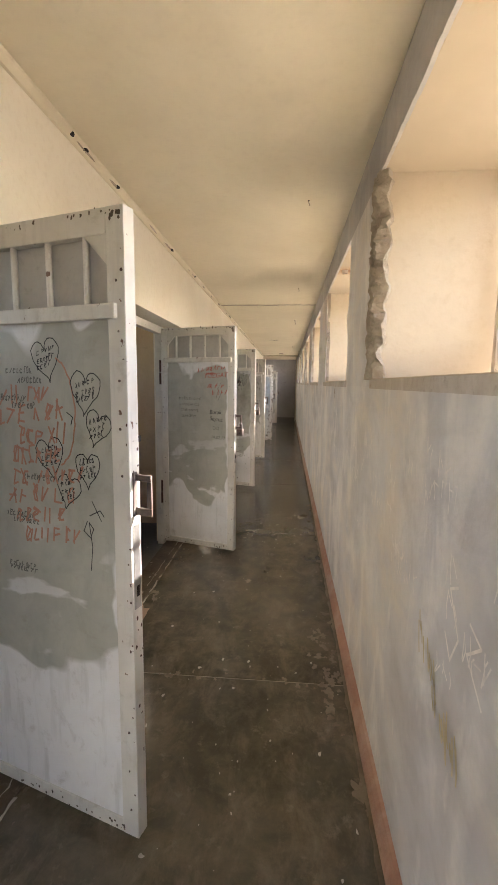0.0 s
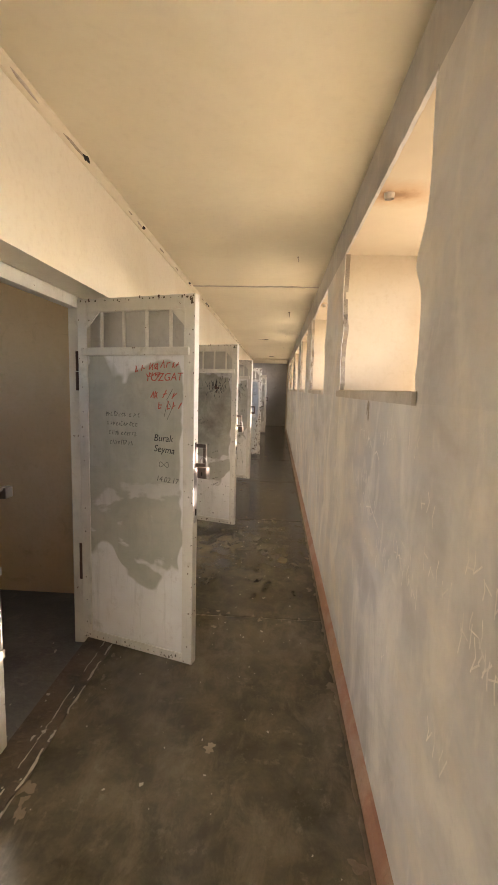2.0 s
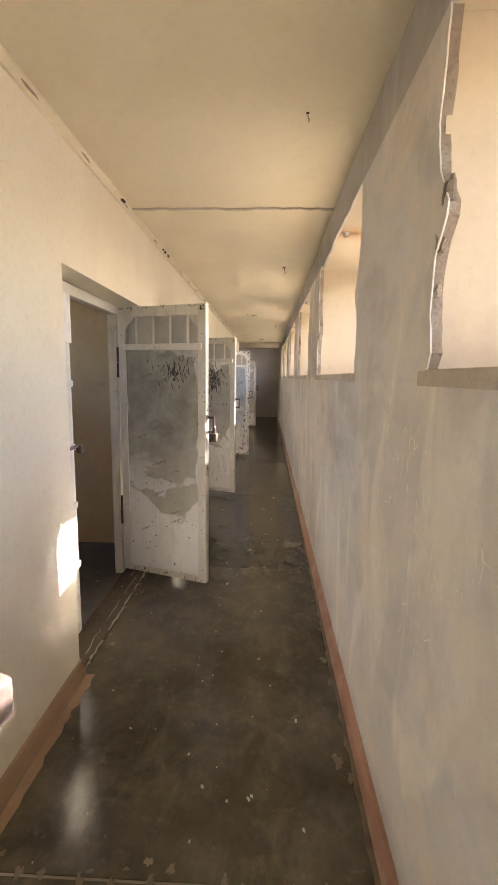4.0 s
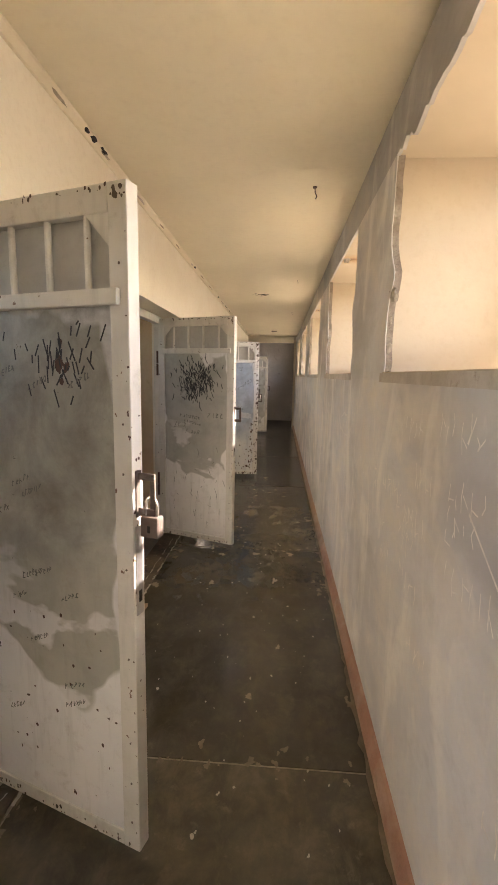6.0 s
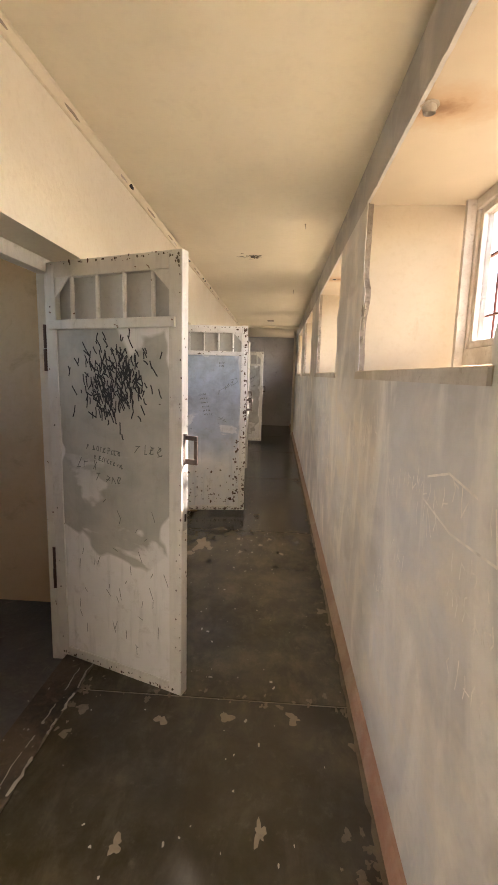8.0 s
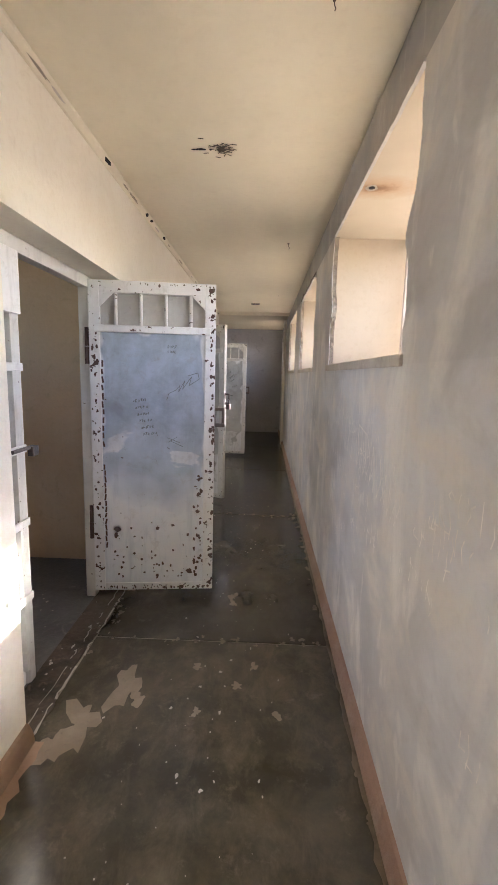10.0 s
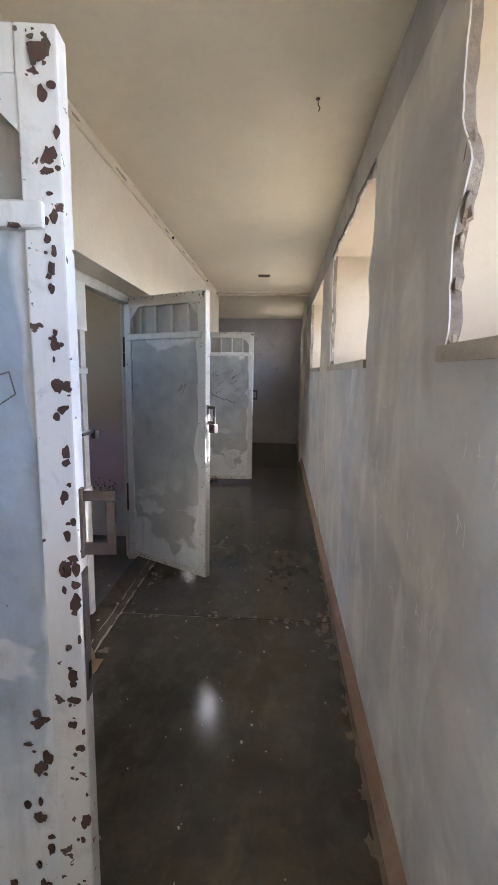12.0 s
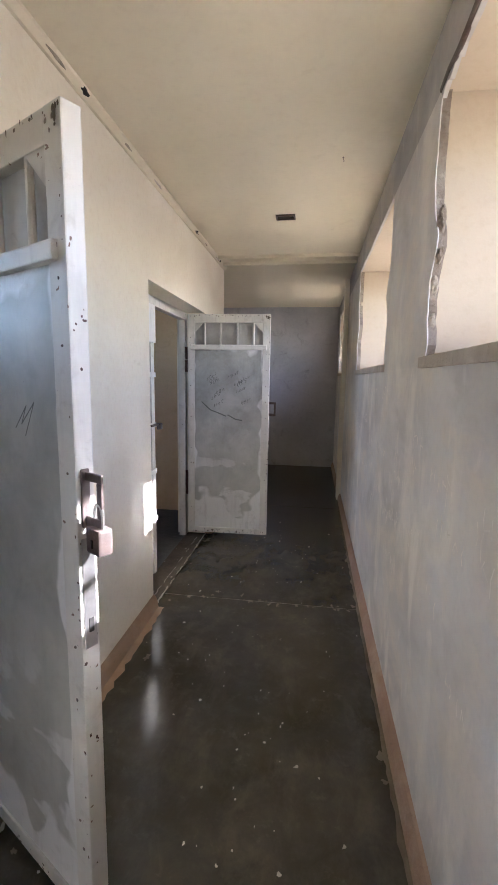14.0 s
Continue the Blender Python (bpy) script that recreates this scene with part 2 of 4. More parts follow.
MORTAR = surface("dark crumbling mortar", (0.26, 0.215, 0.165), (0.33, 0.285, 0.225), (0.12, 0.09, 0.06), 0.95, 9, 60, bump=1.0)
SCREED = floor_material("mottled polished screed", 0.44)
MOTTLED = floor_material("worn mottled screed", 0.62)
DARKSCREED = floor_material("dark polished screed", 0.25)
JOINT = surface("joint mortar", (0.30, 0.26, 0.20), (0.20, 0.17, 0.12), (0.12, 0.10, 0.07), 0.9, 5, 40)
CELLFLOOR = surface("dark cell screed", (0.08, 0.072, 0.064), (0.13, 0.12, 0.105), (0.26, 0.23, 0.19), 0.45, 2, 30, bump=0.3)
CELLWALL = surface("tan cell plaster", (0.66, 0.48, 0.28), (0.72, 0.57, 0.37), (0.48, 0.34, 0.19), 0.85, 1.1, 30, bump=0.2)
PINKWALL = banded_material()
SILLEDGE = surface("chipped sill mortar", (0.50, 0.44, 0.36), (0.60, 0.54, 0.46), (0.28, 0.21, 0.14), 0.9, 5, 40, bump=0.5)
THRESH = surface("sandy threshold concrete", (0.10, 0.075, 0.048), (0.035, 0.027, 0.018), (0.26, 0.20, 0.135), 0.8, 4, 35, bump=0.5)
RED = surface("terracotta skirting paint", (0.38, 0.20, 0.135), (0.44, 0.30, 0.22), (0.26, 0.18, 0.125), 0.7, 5, 40, bump=0.3)
BROWN = surface("faded brown skirting paint", (0.34, 0.215, 0.15), (0.40, 0.29, 0.21), (0.24, 0.17, 0.12), 0.72, 5, 40, bump=0.3)
TAN = surface("dirty tan skirting paint", (0.36, 0.23, 0.14), (0.40, 0.28, 0.18), (0.24, 0.17, 0.11), 0.75, 5, 40, bump=0.3)
DOORPAINT = door_material("grey-green door paint", (0.76, 0.75, 0.73), (0.47, 0.47, 0.40), (0.82, 0.82, 0.81), (0.09, 0.07, 0.05), 0.775)
DOORSMEAR = door_material("smeared grey door paint", (0.76, 0.74, 0.70), (0.46, 0.45, 0.39), (0.82, 0.80, 0.77), (0.10, 0.08, 0.06), 0.765, 0.72, 1.74)
DOORSOOT = door_material("smoke-stained door paint", (0.76, 0.75, 0.73), (0.45, 0.44, 0.37), (0.82, 0.81, 0.79), (0.09, 0.06, 0.045), 0.735, 0.62, 1.78, 0.6)
DOORBLUE = door_material("blue-grey chipped door paint", (0.74, 0.77, 0.80), (0.46, 0.53, 0.62), (0.82, 0.82, 0.81), (0.11, 0.06, 0.045), 0.74, 0.80, 1.74, 0.35, soft=0.28)
DOORPLAIN = door_material("plain grey-green door paint", (0.74, 0.73, 0.69), (0.47, 0.465, 0.40), (0.78, 0.77, 0.73), (0.09, 0.07, 0.05), 0.775, 0.26, 1.71, 0.25)
DOORSCUFF = door_material("scuffed grey door paint", (0.74, 0.73, 0.70), (0.48, 0.475, 0.43), (0.78, 0.77, 0.74), (0.10, 0.08, 0.06), 0.765, 0.38, 1.74, 0.35)
PLATE = surface("grey plate paint", (0.50, 0.49, 0.45), (0.44, 0.43, 0.40), (0.32, 0.30, 0.27), 0.6, 4, 40, bump=0.1, shuffle=True)
STEEL = door_material("off-white frame paint", (0.62, 0.595, 0.53), (0.55, 0.53, 0.47), (0.71, 0.685, 0.62), (0.17, 0.10, 0.065), 0.705, 5, 6)
CHIPPED = door_material("chipped white frame paint", (0.76, 0.75, 0.72), (0.72, 0.72, 0.69), (0.80, 0.79, 0.77), (0.10, 0.055, 0.04), 0.66, 5, 6)
METAL = surface("worn lock steel", (0.14, 0.115, 0.10), (0.11, 0.07, 0.055), (0.08, 0.045, 0.032), 0.5, 9, 60, metal=0.35)
PVC = surface("weathered window paint", (0.62, 0.57, 0.50), (0.50, 0.44, 0.36), (0.26, 0.19, 0.13), 0.55, 6, 40, bump=0.3, stain_at=(0.58, 0.72))
REDBAR = plain("red-brown window bar paint", (0.26, 0.085, 0.06), 0.6)
RUSTBROWN = plain("rust brown", (0.10, 0.055, 0.042), 0.8)
PALEINK = plain("washed-out marker", (0.47, 0.38, 0.34), 0.9)
SOOT = plain("black soot", (0.20, 0.19, 0.19), 0.95)
YELLOW = plain("yellowed plaster", (0.66, 0.55, 0.33), 0.9)
SCAR = surface("bare worn screed", (0.24, 0.19, 0.13), (0.30, 0.25, 0.18), (0.14, 0.11, 0.08), 0.8, 6, 50, bump=0.3)
DIRT = surface("sandy dirt", (0.19, 0.145, 0.095), (0.12, 0.09, 0.055), (0.27, 0.21, 0.14), 0.9, 8, 50, bump=0.3)
# near-black colour stands in for the shade inside holes and slots
DARK = plain("painted hole shade", (0.018, 0.015, 0.012), 0.95)
INK = plain("black marker", (0.025, 0.025, 0.028), 0.6)
FAINT = plain("faded grey marker", (0.16, 0.16, 0.14), 0.7)
REDINK = plain("faded red marker", (0.50, 0.11, 0.08), 0.7)
FADEDRED = plain("washed-out red marker", (0.52, 0.27, 0.19), 0.8)
CHALK = plain("scratched plaster", (0.90, 0.85, 0.77), 0.9)
FLAKE = plain("fallen limewash flakes", (0.50, 0.45, 0.37), 0.9)
SAND = surface("dry sandy ground", (0.19, 0.145, 0.09), (0.23, 0.18, 0.12), (0.13, 0.10, 0.06), 0.95, 0.3, 4, bump=0.4)
BARE = plain("bare metal", (0.5, 0.48, 0.45), 0.35, 0.9)

glass, gt, gp = nodes_of("window glass")
gp.inputs["Transmission Weight"].default_value, gp.inputs["Roughness"].default_value, gp.inputs["IOR"].default_value = 1.0, 0.02, 1.05
gp.inputs["Base Color"].default_value = (0.95, 0.97, 0.96, 1)
GLASS = glass


# ---- mesh helpers ----
def finish(bm, name, material, parent=None):
    bmesh.ops.recalc_face_normals(bm, faces=bm.faces)
    me = bpy.data.meshes.new(name)
    bm.to_mesh(me)
    bm.free()
    me.materials.append(material)
    ob = new(name, me)
    ob.parent = parent
    return ob


def part(name, bm, material, parent, label=""):
    return tagged(finish(bm, name, material, parent), label)


def empty(name, m, label, category, group="", kind=""):
    ob = new(name)
    ob.matrix_world = m
    ob.empty_display_size = 0.1
    return tagged(ob, label, category, group, kind)


def box(bm, a, b, bevel=0.0):
    c = [(u + v) / 2 for u, v in zip(a, b)]
    s = [abs(v - u) for u, v in zip(a, b)]
    r = bmesh.ops.create_cube(bm, size=1, matrix=Matrix.Translation(c) @ Matrix.Diagonal((*s, 1)))
    if bevel:
        es = list({e for v in r["verts"] for e in v.link_edges})
        bmesh.ops.bevel(bm, geom=es, offset=bevel, segments=2, profile=0.6, affect="EDGES")
    return bm


def boxes(*pairs, bevel=0.0):
    bm = bmesh.new()
    for a, b in pairs:
        box(bm, a, b, bevel)
    return bm


def prism(points, axis, a, b):
    """The polygon in the plane across axis, drawn out from a to b along it."""
    bm = bmesh.new()
    def at(p, d):
        q = list(p)
        q.insert(axis, d)
        return q
    lo = [bm.verts.new(at(p, a)) for p in points]
    hi = [bm.verts.new(at(p, b)) for p in points]
    bm.faces.new(lo)
    bm.faces.new(hi[::-1])
    n = len(points)
    for i in range(n):
        bm.faces.new((lo[i], lo[(i + 1) % n], hi[(i + 1) % n], hi[i]))
    return bm


def rod(bm, a, b, r, seg=8):
    a, b = Vector(a), Vector(b)
    m = Matrix.Translation((a + b) / 2) @ (b - a).to_track_quat("Z", "Y").to_matrix().to_4x4()
    bmesh.ops.create_cone(bm, cap_ends=True, segments=seg, radius1=r, radius2=r, depth=(b - a).length, matrix=m)
    return bm


def bent(points, r, seg=6):
    bm = bmesh.new()
    for a, b in zip(points, points[1:]):
        rod(bm, a, b, r, seg)
    return bm


def structure(name, bm, material, label, category):
    return tagged(finish(bm, name, material), label, category, kind="structure")


def ribbon(bm, line, width, y=0.0, lift=0.0015):
    """A flat pen stroke in the x-z plane that stands lift in front of y."""
    for (x0, z0), (x1, z1) in zip(line, line[1:]):
        d = Vector((x1 - x0, z1 - z0))
        if d.length < 1e-5:
            continue
        n = Vector((-d.y, d.x)).normalized() * width / 2
        e = d.normalized() * width * 0.3
        vs = [bm.verts.new((x, y - lift, z)) for x, z in ((x0 - e.x + n.x, z0 - e.y + n.y), (x1 + e.x + n.x, z1 + e.y + n.y), (x1 + e.x - n.x, z1 + e.y - n.y), (x0 - e.x - n.x, z0 - e.y - n.y))]
        bm.faces.new(vs)


def text_mesh(words, size):
    cu = bpy.data.curves.new("writing", "FONT")
    cu.body, cu.size, cu.align_x, cu.extrude = words, size, "CENTER", 0.0004
    cu.shear = 0.2
    tmp = new("writing", cu)
    deps = bpy.context.evaluated_depsgraph_get()
    me = bpy.data.meshes.new_from_object(tmp.evaluated_get(deps))
    bpy.data.objects.remove(tmp)
    return me


def wobble(line, amount, rng):
    return [(x + rng.uniform(-amount, amount), z + rng.uniform(-amount, amount)) for x, z in line]


# ---- large structure ----
# left wall with the door recesses
outline = [(Y0, -0.1)]
for a, b in OPENINGS:
    outline += [(a, -0.1), (a, SOFFIT), (b, SOFFIT), (b, -0.1)]
outline += [(LEFT_END, -0.1), (LEFT_END, ZC), (Y0, ZC)]
structure("wall_left", prism(outline, 0, XL, XL - 0.26), WHITE, "whitewashed corridor wall with seven recessed cell doorways", "wall")

# window wall: parapet, lintel band, piers
low = boxes(((XR, Y0, -0.1), (XO, Y1, SILL - 0.035)))
structure("wall_right", low, GREY, "worn grey plaster wall below the windows, scratched all over", "wall")
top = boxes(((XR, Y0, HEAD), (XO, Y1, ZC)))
structure("wall_right_lintel", top, SHADEDBAND, "grey plaster band between window heads and ceiling, shade painted into its colour", "wall")
edges = [Y0] + [v for w in WINDOWS for v in w] + [Y1]
rng = random.Random(5)
for a, b in zip(edges[::2], edges[1::2]):
    near_w, far_w = a > Y0, b < Y1
    structure("wall_pier", boxes(((XR + 0.018, a + (0.025 if near_w else 0), SILL - 0.035), (XO, b - (0.025 if far_w else 0), HEAD))), REVEAL, "cream plastered window reveal pier", "wall")
    # torn plaster skin with uneven edges
    def torn(y, side):
        out, z, drift = [], SILL, 0.0
        while z < HEAD:
            drift = 0.85 * drift + rng.uniform(-0.009, 0.009)
            bulge = 0.075 * math.exp(-((z - 1.95) / 0.075) ** 2) - 0.014 * math.exp(-((z - 2.2) / 0.14) ** 2) + 0.02 * math.exp(-((z - 1.62) / 0.05) ** 2)
            out.append((y + drift * 0.8 - side * bulge, z))
            z += rng.uniform(0.02, 0.045)
        return out + [(y + drift * 0.5, HEAD)]
    a2 = a + (0.10 if abs(a - WINDOWS[0][1]) < 0.01 else 0.0)
    left_edge = torn(a2, 1) if near_w else [(a, SILL - 0.035), (a, HEAD)]
    right_edge = torn(b, -1) if far_w else [(b, SILL - 0.035), (b, HEAD)]
    for edge, side, on in ((left_edge, -1, near_w), (right_edge, 1, far_w)):
        if on:
            ragged = [(y + side * rng.uniform(-0.011, 0.002), z) for y, z in edge]
            inner = edge[0][0] - side * 0.12
            structure("mortar_edge", prism([(inner, SILL)] + ragged + [(inner, HEAD)], 0, XR + 0.0045, XR + 0.032), MORTAR, "dark crumbling mortar behind the torn plaster", "wall damage")
    lo = [(left_edge[0][0], SILL - 0.035), (right_edge[0][0], SILL - 0.035)]
    structure("wall_plaster", prism([lo[0]] + left_edge + right_edge[::-1] + [lo[1]], 0, XR, XR + 0.004), SHADEDPIER, "grey plaster skin with torn uneven edges round the windows", "wall")

structure("ceiling", boxes(((XL - 0.3, Y0, ZC), (XO, LEFT_END, ZC + 0.15)), ((XC - 0.2, LEFT_END, ZC), (XO, Y1, ZC + 0.15)), ((XC - 0.2, Y0, ZC), (XL - 0.3, LEFT_END, ZC + 0.15))), CEIL, "cream limewashed corridor ceiling with faint stains", "ceiling")
# unseen doorway, added so that daylight from behind reaches the door fronts
structure("wall_back", boxes(((XC, Y0 - 0.2, -0.1), (-0.45, Y0, ZC + 0.15)), ((0.35, Y0 - 0.2, -0.1), (XO, Y0, ZC + 0.15)), ((-0.45, Y0 - 0.2, 2.05), (0.35, Y0, ZC + 0.15))), WHITE, "whitewashed wall with an unseen doorway added to let daylight in", "wall")
structure("wall_end", boxes(((XC - 0.2, Y1, -0.1), (XO, Y1 + 0.2, ZC + 0.15))), ENDGREY, "grey plaster end wall of the corridor", "wall")
# the high openings are unseen, added to let sky light into the cells
structure("wall_cells_back", boxes(((XC - 0.2, Y0, -0.1), (XC, Y1, 1.75)), ((XC - 0.2, Y0, 2.45), (XC, Y1, ZC)), *(((XC - 0.2, a, 1.75), (XC, b, 2.45)) for a, b in zip([Y0] + [1.55 + 2.565 * k for k in range(7)], [0.55 + 2.565 * k for k in range(7)] + [Y1]))), CELLWALL, "tan plaster back wall of the cells with unseen high openings added for light", "wall")
for k in range(8):
    y = -0.76 + 2.565 * k
    y = LEFT_END - 0.16 if k == 7 else y
    structure("wall_partition", boxes(((XC, y, -0.1), (XL - 0.26, y + 0.14, ZC))), PINKWALL if k == 6 else CELLWALL, "faded pink and tan cell partition wall" if k == 6 else "tan plastered cell partition wall", "wall")
structure("floor_base", boxes(((XC - 0.2, Y0, -0.12), (XO, Y1, -0.05))), JOINT, "rough concrete bed under the floor", "floor")
structure("floor_cells", boxes(((XC, Y0, -0.05), (-1.02, LEFT_END, 0.0)), ((XC, LEFT_END, -0.05), (XL, Y1, 0.0))), CELLFLOOR, "dark worn cell floor", "floor")
structure("floor_joint", boxes(((-0.90, Y0, -0.05), (XR, Y1, -0.004))), JOINT, "pale mortar in the floor joints", "floor")
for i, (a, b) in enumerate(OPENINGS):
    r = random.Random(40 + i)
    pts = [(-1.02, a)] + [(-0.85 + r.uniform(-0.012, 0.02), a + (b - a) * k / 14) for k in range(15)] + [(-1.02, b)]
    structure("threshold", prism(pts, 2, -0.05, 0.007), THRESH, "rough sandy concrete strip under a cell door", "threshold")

# skirtings: rounded upstand
def skirting(name, face, side, a, b, paint=None):
    prof = [(face, -0.02), (face + side * 0.034, -0.02), (face + side * 0.032, 0.02), (face + side * 0.024, 0.055), (face + side * 0.012, 0.078), (face, 0.084)]
    return structure(name, prism(prof, 1, a, b), paint or RED, "terracotta painted rounded skirting with worn patches", "skirting")


skirting("skirting", XR, -1, Y0, 8.72)
skirting("skirting", XR, -1, 8.72, Y1, BROWN)
ends = [Y0] + [v for o in OPENINGS for v in o] + [LEFT_END]
for a, b in zip(ends[::2], ends[1::2]):
    skirting("skirting", XL, 1, a, b, TAN)

# cornice bead along the left of the ceiling, and the ceiling's cross joints
structure("cornice", prism([(XL, ZC), (XL, ZC - 0.035), (XL + 0.012, ZC - 0.033), (XL + 0.03, ZC - 0.012), (XL + 0.032, ZC)], 1, Y0, LEFT_END), CEIL, "narrow limewashed bead in the ceiling corner", "cornice")
for y, d in ((6.11, 0.012), (17.27, 0.03), (17.52, 0.03)):
    r = random.Random(int(y * 10))
    pts = [(XL + 0.03 + (XR - XL - 0.03) * k / 24, y + r.uniform(-0.012, 0.012)) for k in range(25)]
    structure("ceiling_trim", prism(pts + [(x, yy + 0.011 + r.uniform(0, 0.012)) for x, yy in pts[::-1]], 2, ZC - d, ZC - 0.001), SILLEDGE if y < 7 else CEIL, "cracked uneven joint strip across the ceiling", "trim")

# step in the wall and a post near the corridor's end
structure("wall_pilaster", boxes(((XR - 0.05, 18.35, 0), (XR + 0.02, 18.5, ZC)), bevel=0.008), WHITE, "shallow white plastered pilaster near the corridor end", "pilaster")

# ground outside
structure("ground", boxes(((-400, -390, -0.6), (400, 410, -0.3))), SAND, "dry sandy ground outside the windows", "ground")


# ---- windows ----
def window(i, a, b):
    w = empty(f"window_{i + 1}", pose(0, (a + b) / 2, SILL), "deep-set window with an off-white frame and clear panes", "window", kind="structure")
    h, half = HEAD - SILL, (b - a) / 2 - 0.025
    x0, x1 = 1.03, 1.085
    f = 0.055
    fr = boxes(((x0, -half, 0.04), (x1, half, 0.04 + f + 0.03)), ((x0, -half, h - f), (x1, half, h)), ((x0, -half, 0.07 + f), (x1, -half + f, h - f)), ((x0, half - f, 0.07 + f), (x1, half, h - f)), ((x0, -f / 2, 0.07 + f), (x1, f / 2, h - f)), bevel=0.006)
    part("window_frame", fr, PVC, w)
    for s in (-1, 1):
        lo, hi = sorted((s * f / 2, s * (half - f)))
        g = 0.035
        sash = boxes(((x0 + 0.012, lo + 0.002, 0.127), (x1 + 0.012, lo + g, h - f - 0.002)), ((x0 + 0.012, hi - g, 0.127), (x1 + 0.012, hi - 0.002, h - f - 0.002)), ((x0 + 0.012, lo + g, 0.127), (x1 + 0.012, hi - g, 0.127 + g)), ((x0 + 0.012, lo + g, h - f - g), (x1 + 0.012, hi - g, h - f - 0.002)), bevel=0.004)
        so = part("sash", sash, PVC, w)
        cut = lo + g
        # unseen boards, added to shrink the sun patches on the opposite wall
        if s < 0 and i in (5, 6):
            cut = lo + g + (0.26 if i == 5 else 0.20)
            part("sun_blocker", boxes(((x0 + 0.034, lo + g, 0.127 + g), (x0 + 0.044, cut, h - f - g))), PVC, so, "unseen board added beside the pane to block sun")
        pane = part("pane", boxes(((x0 + 0.036, cut, 0.127 + g), (x0 + 0.040, hi - g, h - f - g))), GLASS, so)
        pane.visible_shadow = False
    # sill slab with a worn front edge
    r = random.Random(70 + i)
    fy = [(half + 0.03) * (k / 11 - 1) for k in range(23)]
    front = [(XR - 0.002 + r.uniform(-0.003, 0.003), y) for y in fy]
    part("window_sill", prism(front + [(XO, half + 0.03), (XO, -half - 0.03)], 2, -0.038, 0.0), REVEAL, w, "worn white sill with a chipped front edge")
    lip = [(XR - 0.014 + r.uniform(-0.006, 0.004), y) for y in fy]
    part("sill_edge", prism(lip + [(XR + 0.01, half + 0.03), (XR + 0.01, -half - 0.03)], 2, -0.042, -0.004), SILLEDGE, w, "chipped brown edge of the sill")
    # iron bars outside the panes
    n = 9
    for k in range(1, n):
        y = -half + 2 * half * k / n
        part("bar", rod(bmesh.new(), (1.106, y, 0.01), (1.106, y, h), 0.007, 8), REDBAR, w, "red-brown painted iron bar")
    for z in (0.28, 0.57):
        part("crossbar", boxes(((1.095, -half, z), (1.117, half, z + 0.010)), bevel=0.002), REDBAR, w, "red-brown flat iron crossbar")
    # inner lining that frames the glazing, with a worn edge
    r = random.Random(170 + i)
    for s in (-1, 1):
        line = [(s * half + r.uniform(-0.002, 0.002), 0.0)] + [(s * (half - 0.03 - r.uniform(0, 0.006)), h * k / 12) for k in range(13)] + [(s * half, h)]
        part("lining", prism(line, 0, 0.985, 1.029), PVC, w, "weathered timber lining strip")
    return w


for i, (a, b) in enumerate(WINDOWS):
    window(i, a, b)


# ---- cell doors ----
W, H, T = 0.77, 1.98, 0.048


def lock_parts(door, z, rusty=False):
    strike = boxes(((W - 0.004, 0.008, z - 0.10), (W + 0.003, 0.040, z + 0.17)), bevel=0.002)
    part("strike_plate", strike, BARE if not rusty else METAL, door, "scratched bare steel strike plate")
    part("bolt_slot", boxes(((W + 0.002, 0.018, z - 0.06), (W + 0.0045, 0.031, z - 0.025)), bevel=0.0008), DARK, door, "slot of the lock, its shade painted dark")
    lo, hi, out = z + 0.20, z + 0.325, W + 0.064
    ring = boxes(((W, 0.020, lo), (out, 0.027, lo + 0.024)), ((W, 0.020, hi - 0.02), (out, 0.027, hi)), ((out - 0.018, 0.020, lo + 0.024), (out, 0.027, hi - 0.02)), bevel=0.0025)
    part("hasp", ring, METAL, door, "flat rusty hasp ring")
    part("hasp_root", boxes(((W - 0.006, 0.012, lo - 0.004), (W + 0.005, 0.033, hi + 0.006)), bevel=0.003), METAL, door, "riveted rusty plate at the hasp")


def padlock():
    lk = empty("padlock", pose(0, 0, 0), "worn steel padlock hanging on a cell door hasp", "padlock", "padlocks on the cell doors")
    part("lock_body", boxes(((-0.028, -0.018, -0.06), (0.028, 0.018, 0)), bevel=0.006), METAL, lk)
    arc = [(0.017 * math.cos(k * math.pi / 10), 0, 0.03 + 0.022 * math.sin(k * math.pi / 10)) for k in range(11)]
    part("shackle", bent([(0.017, 0, 0)] + arc + [(-0.017, 0, 0)], 0.0045), BARE, lk)
    part("keyhole", boxes(((-0.004, -0.0195, -0.045), (0.004, -0.0175, -0.025)), bevel=0.0005), DARK, lk)
    return lk


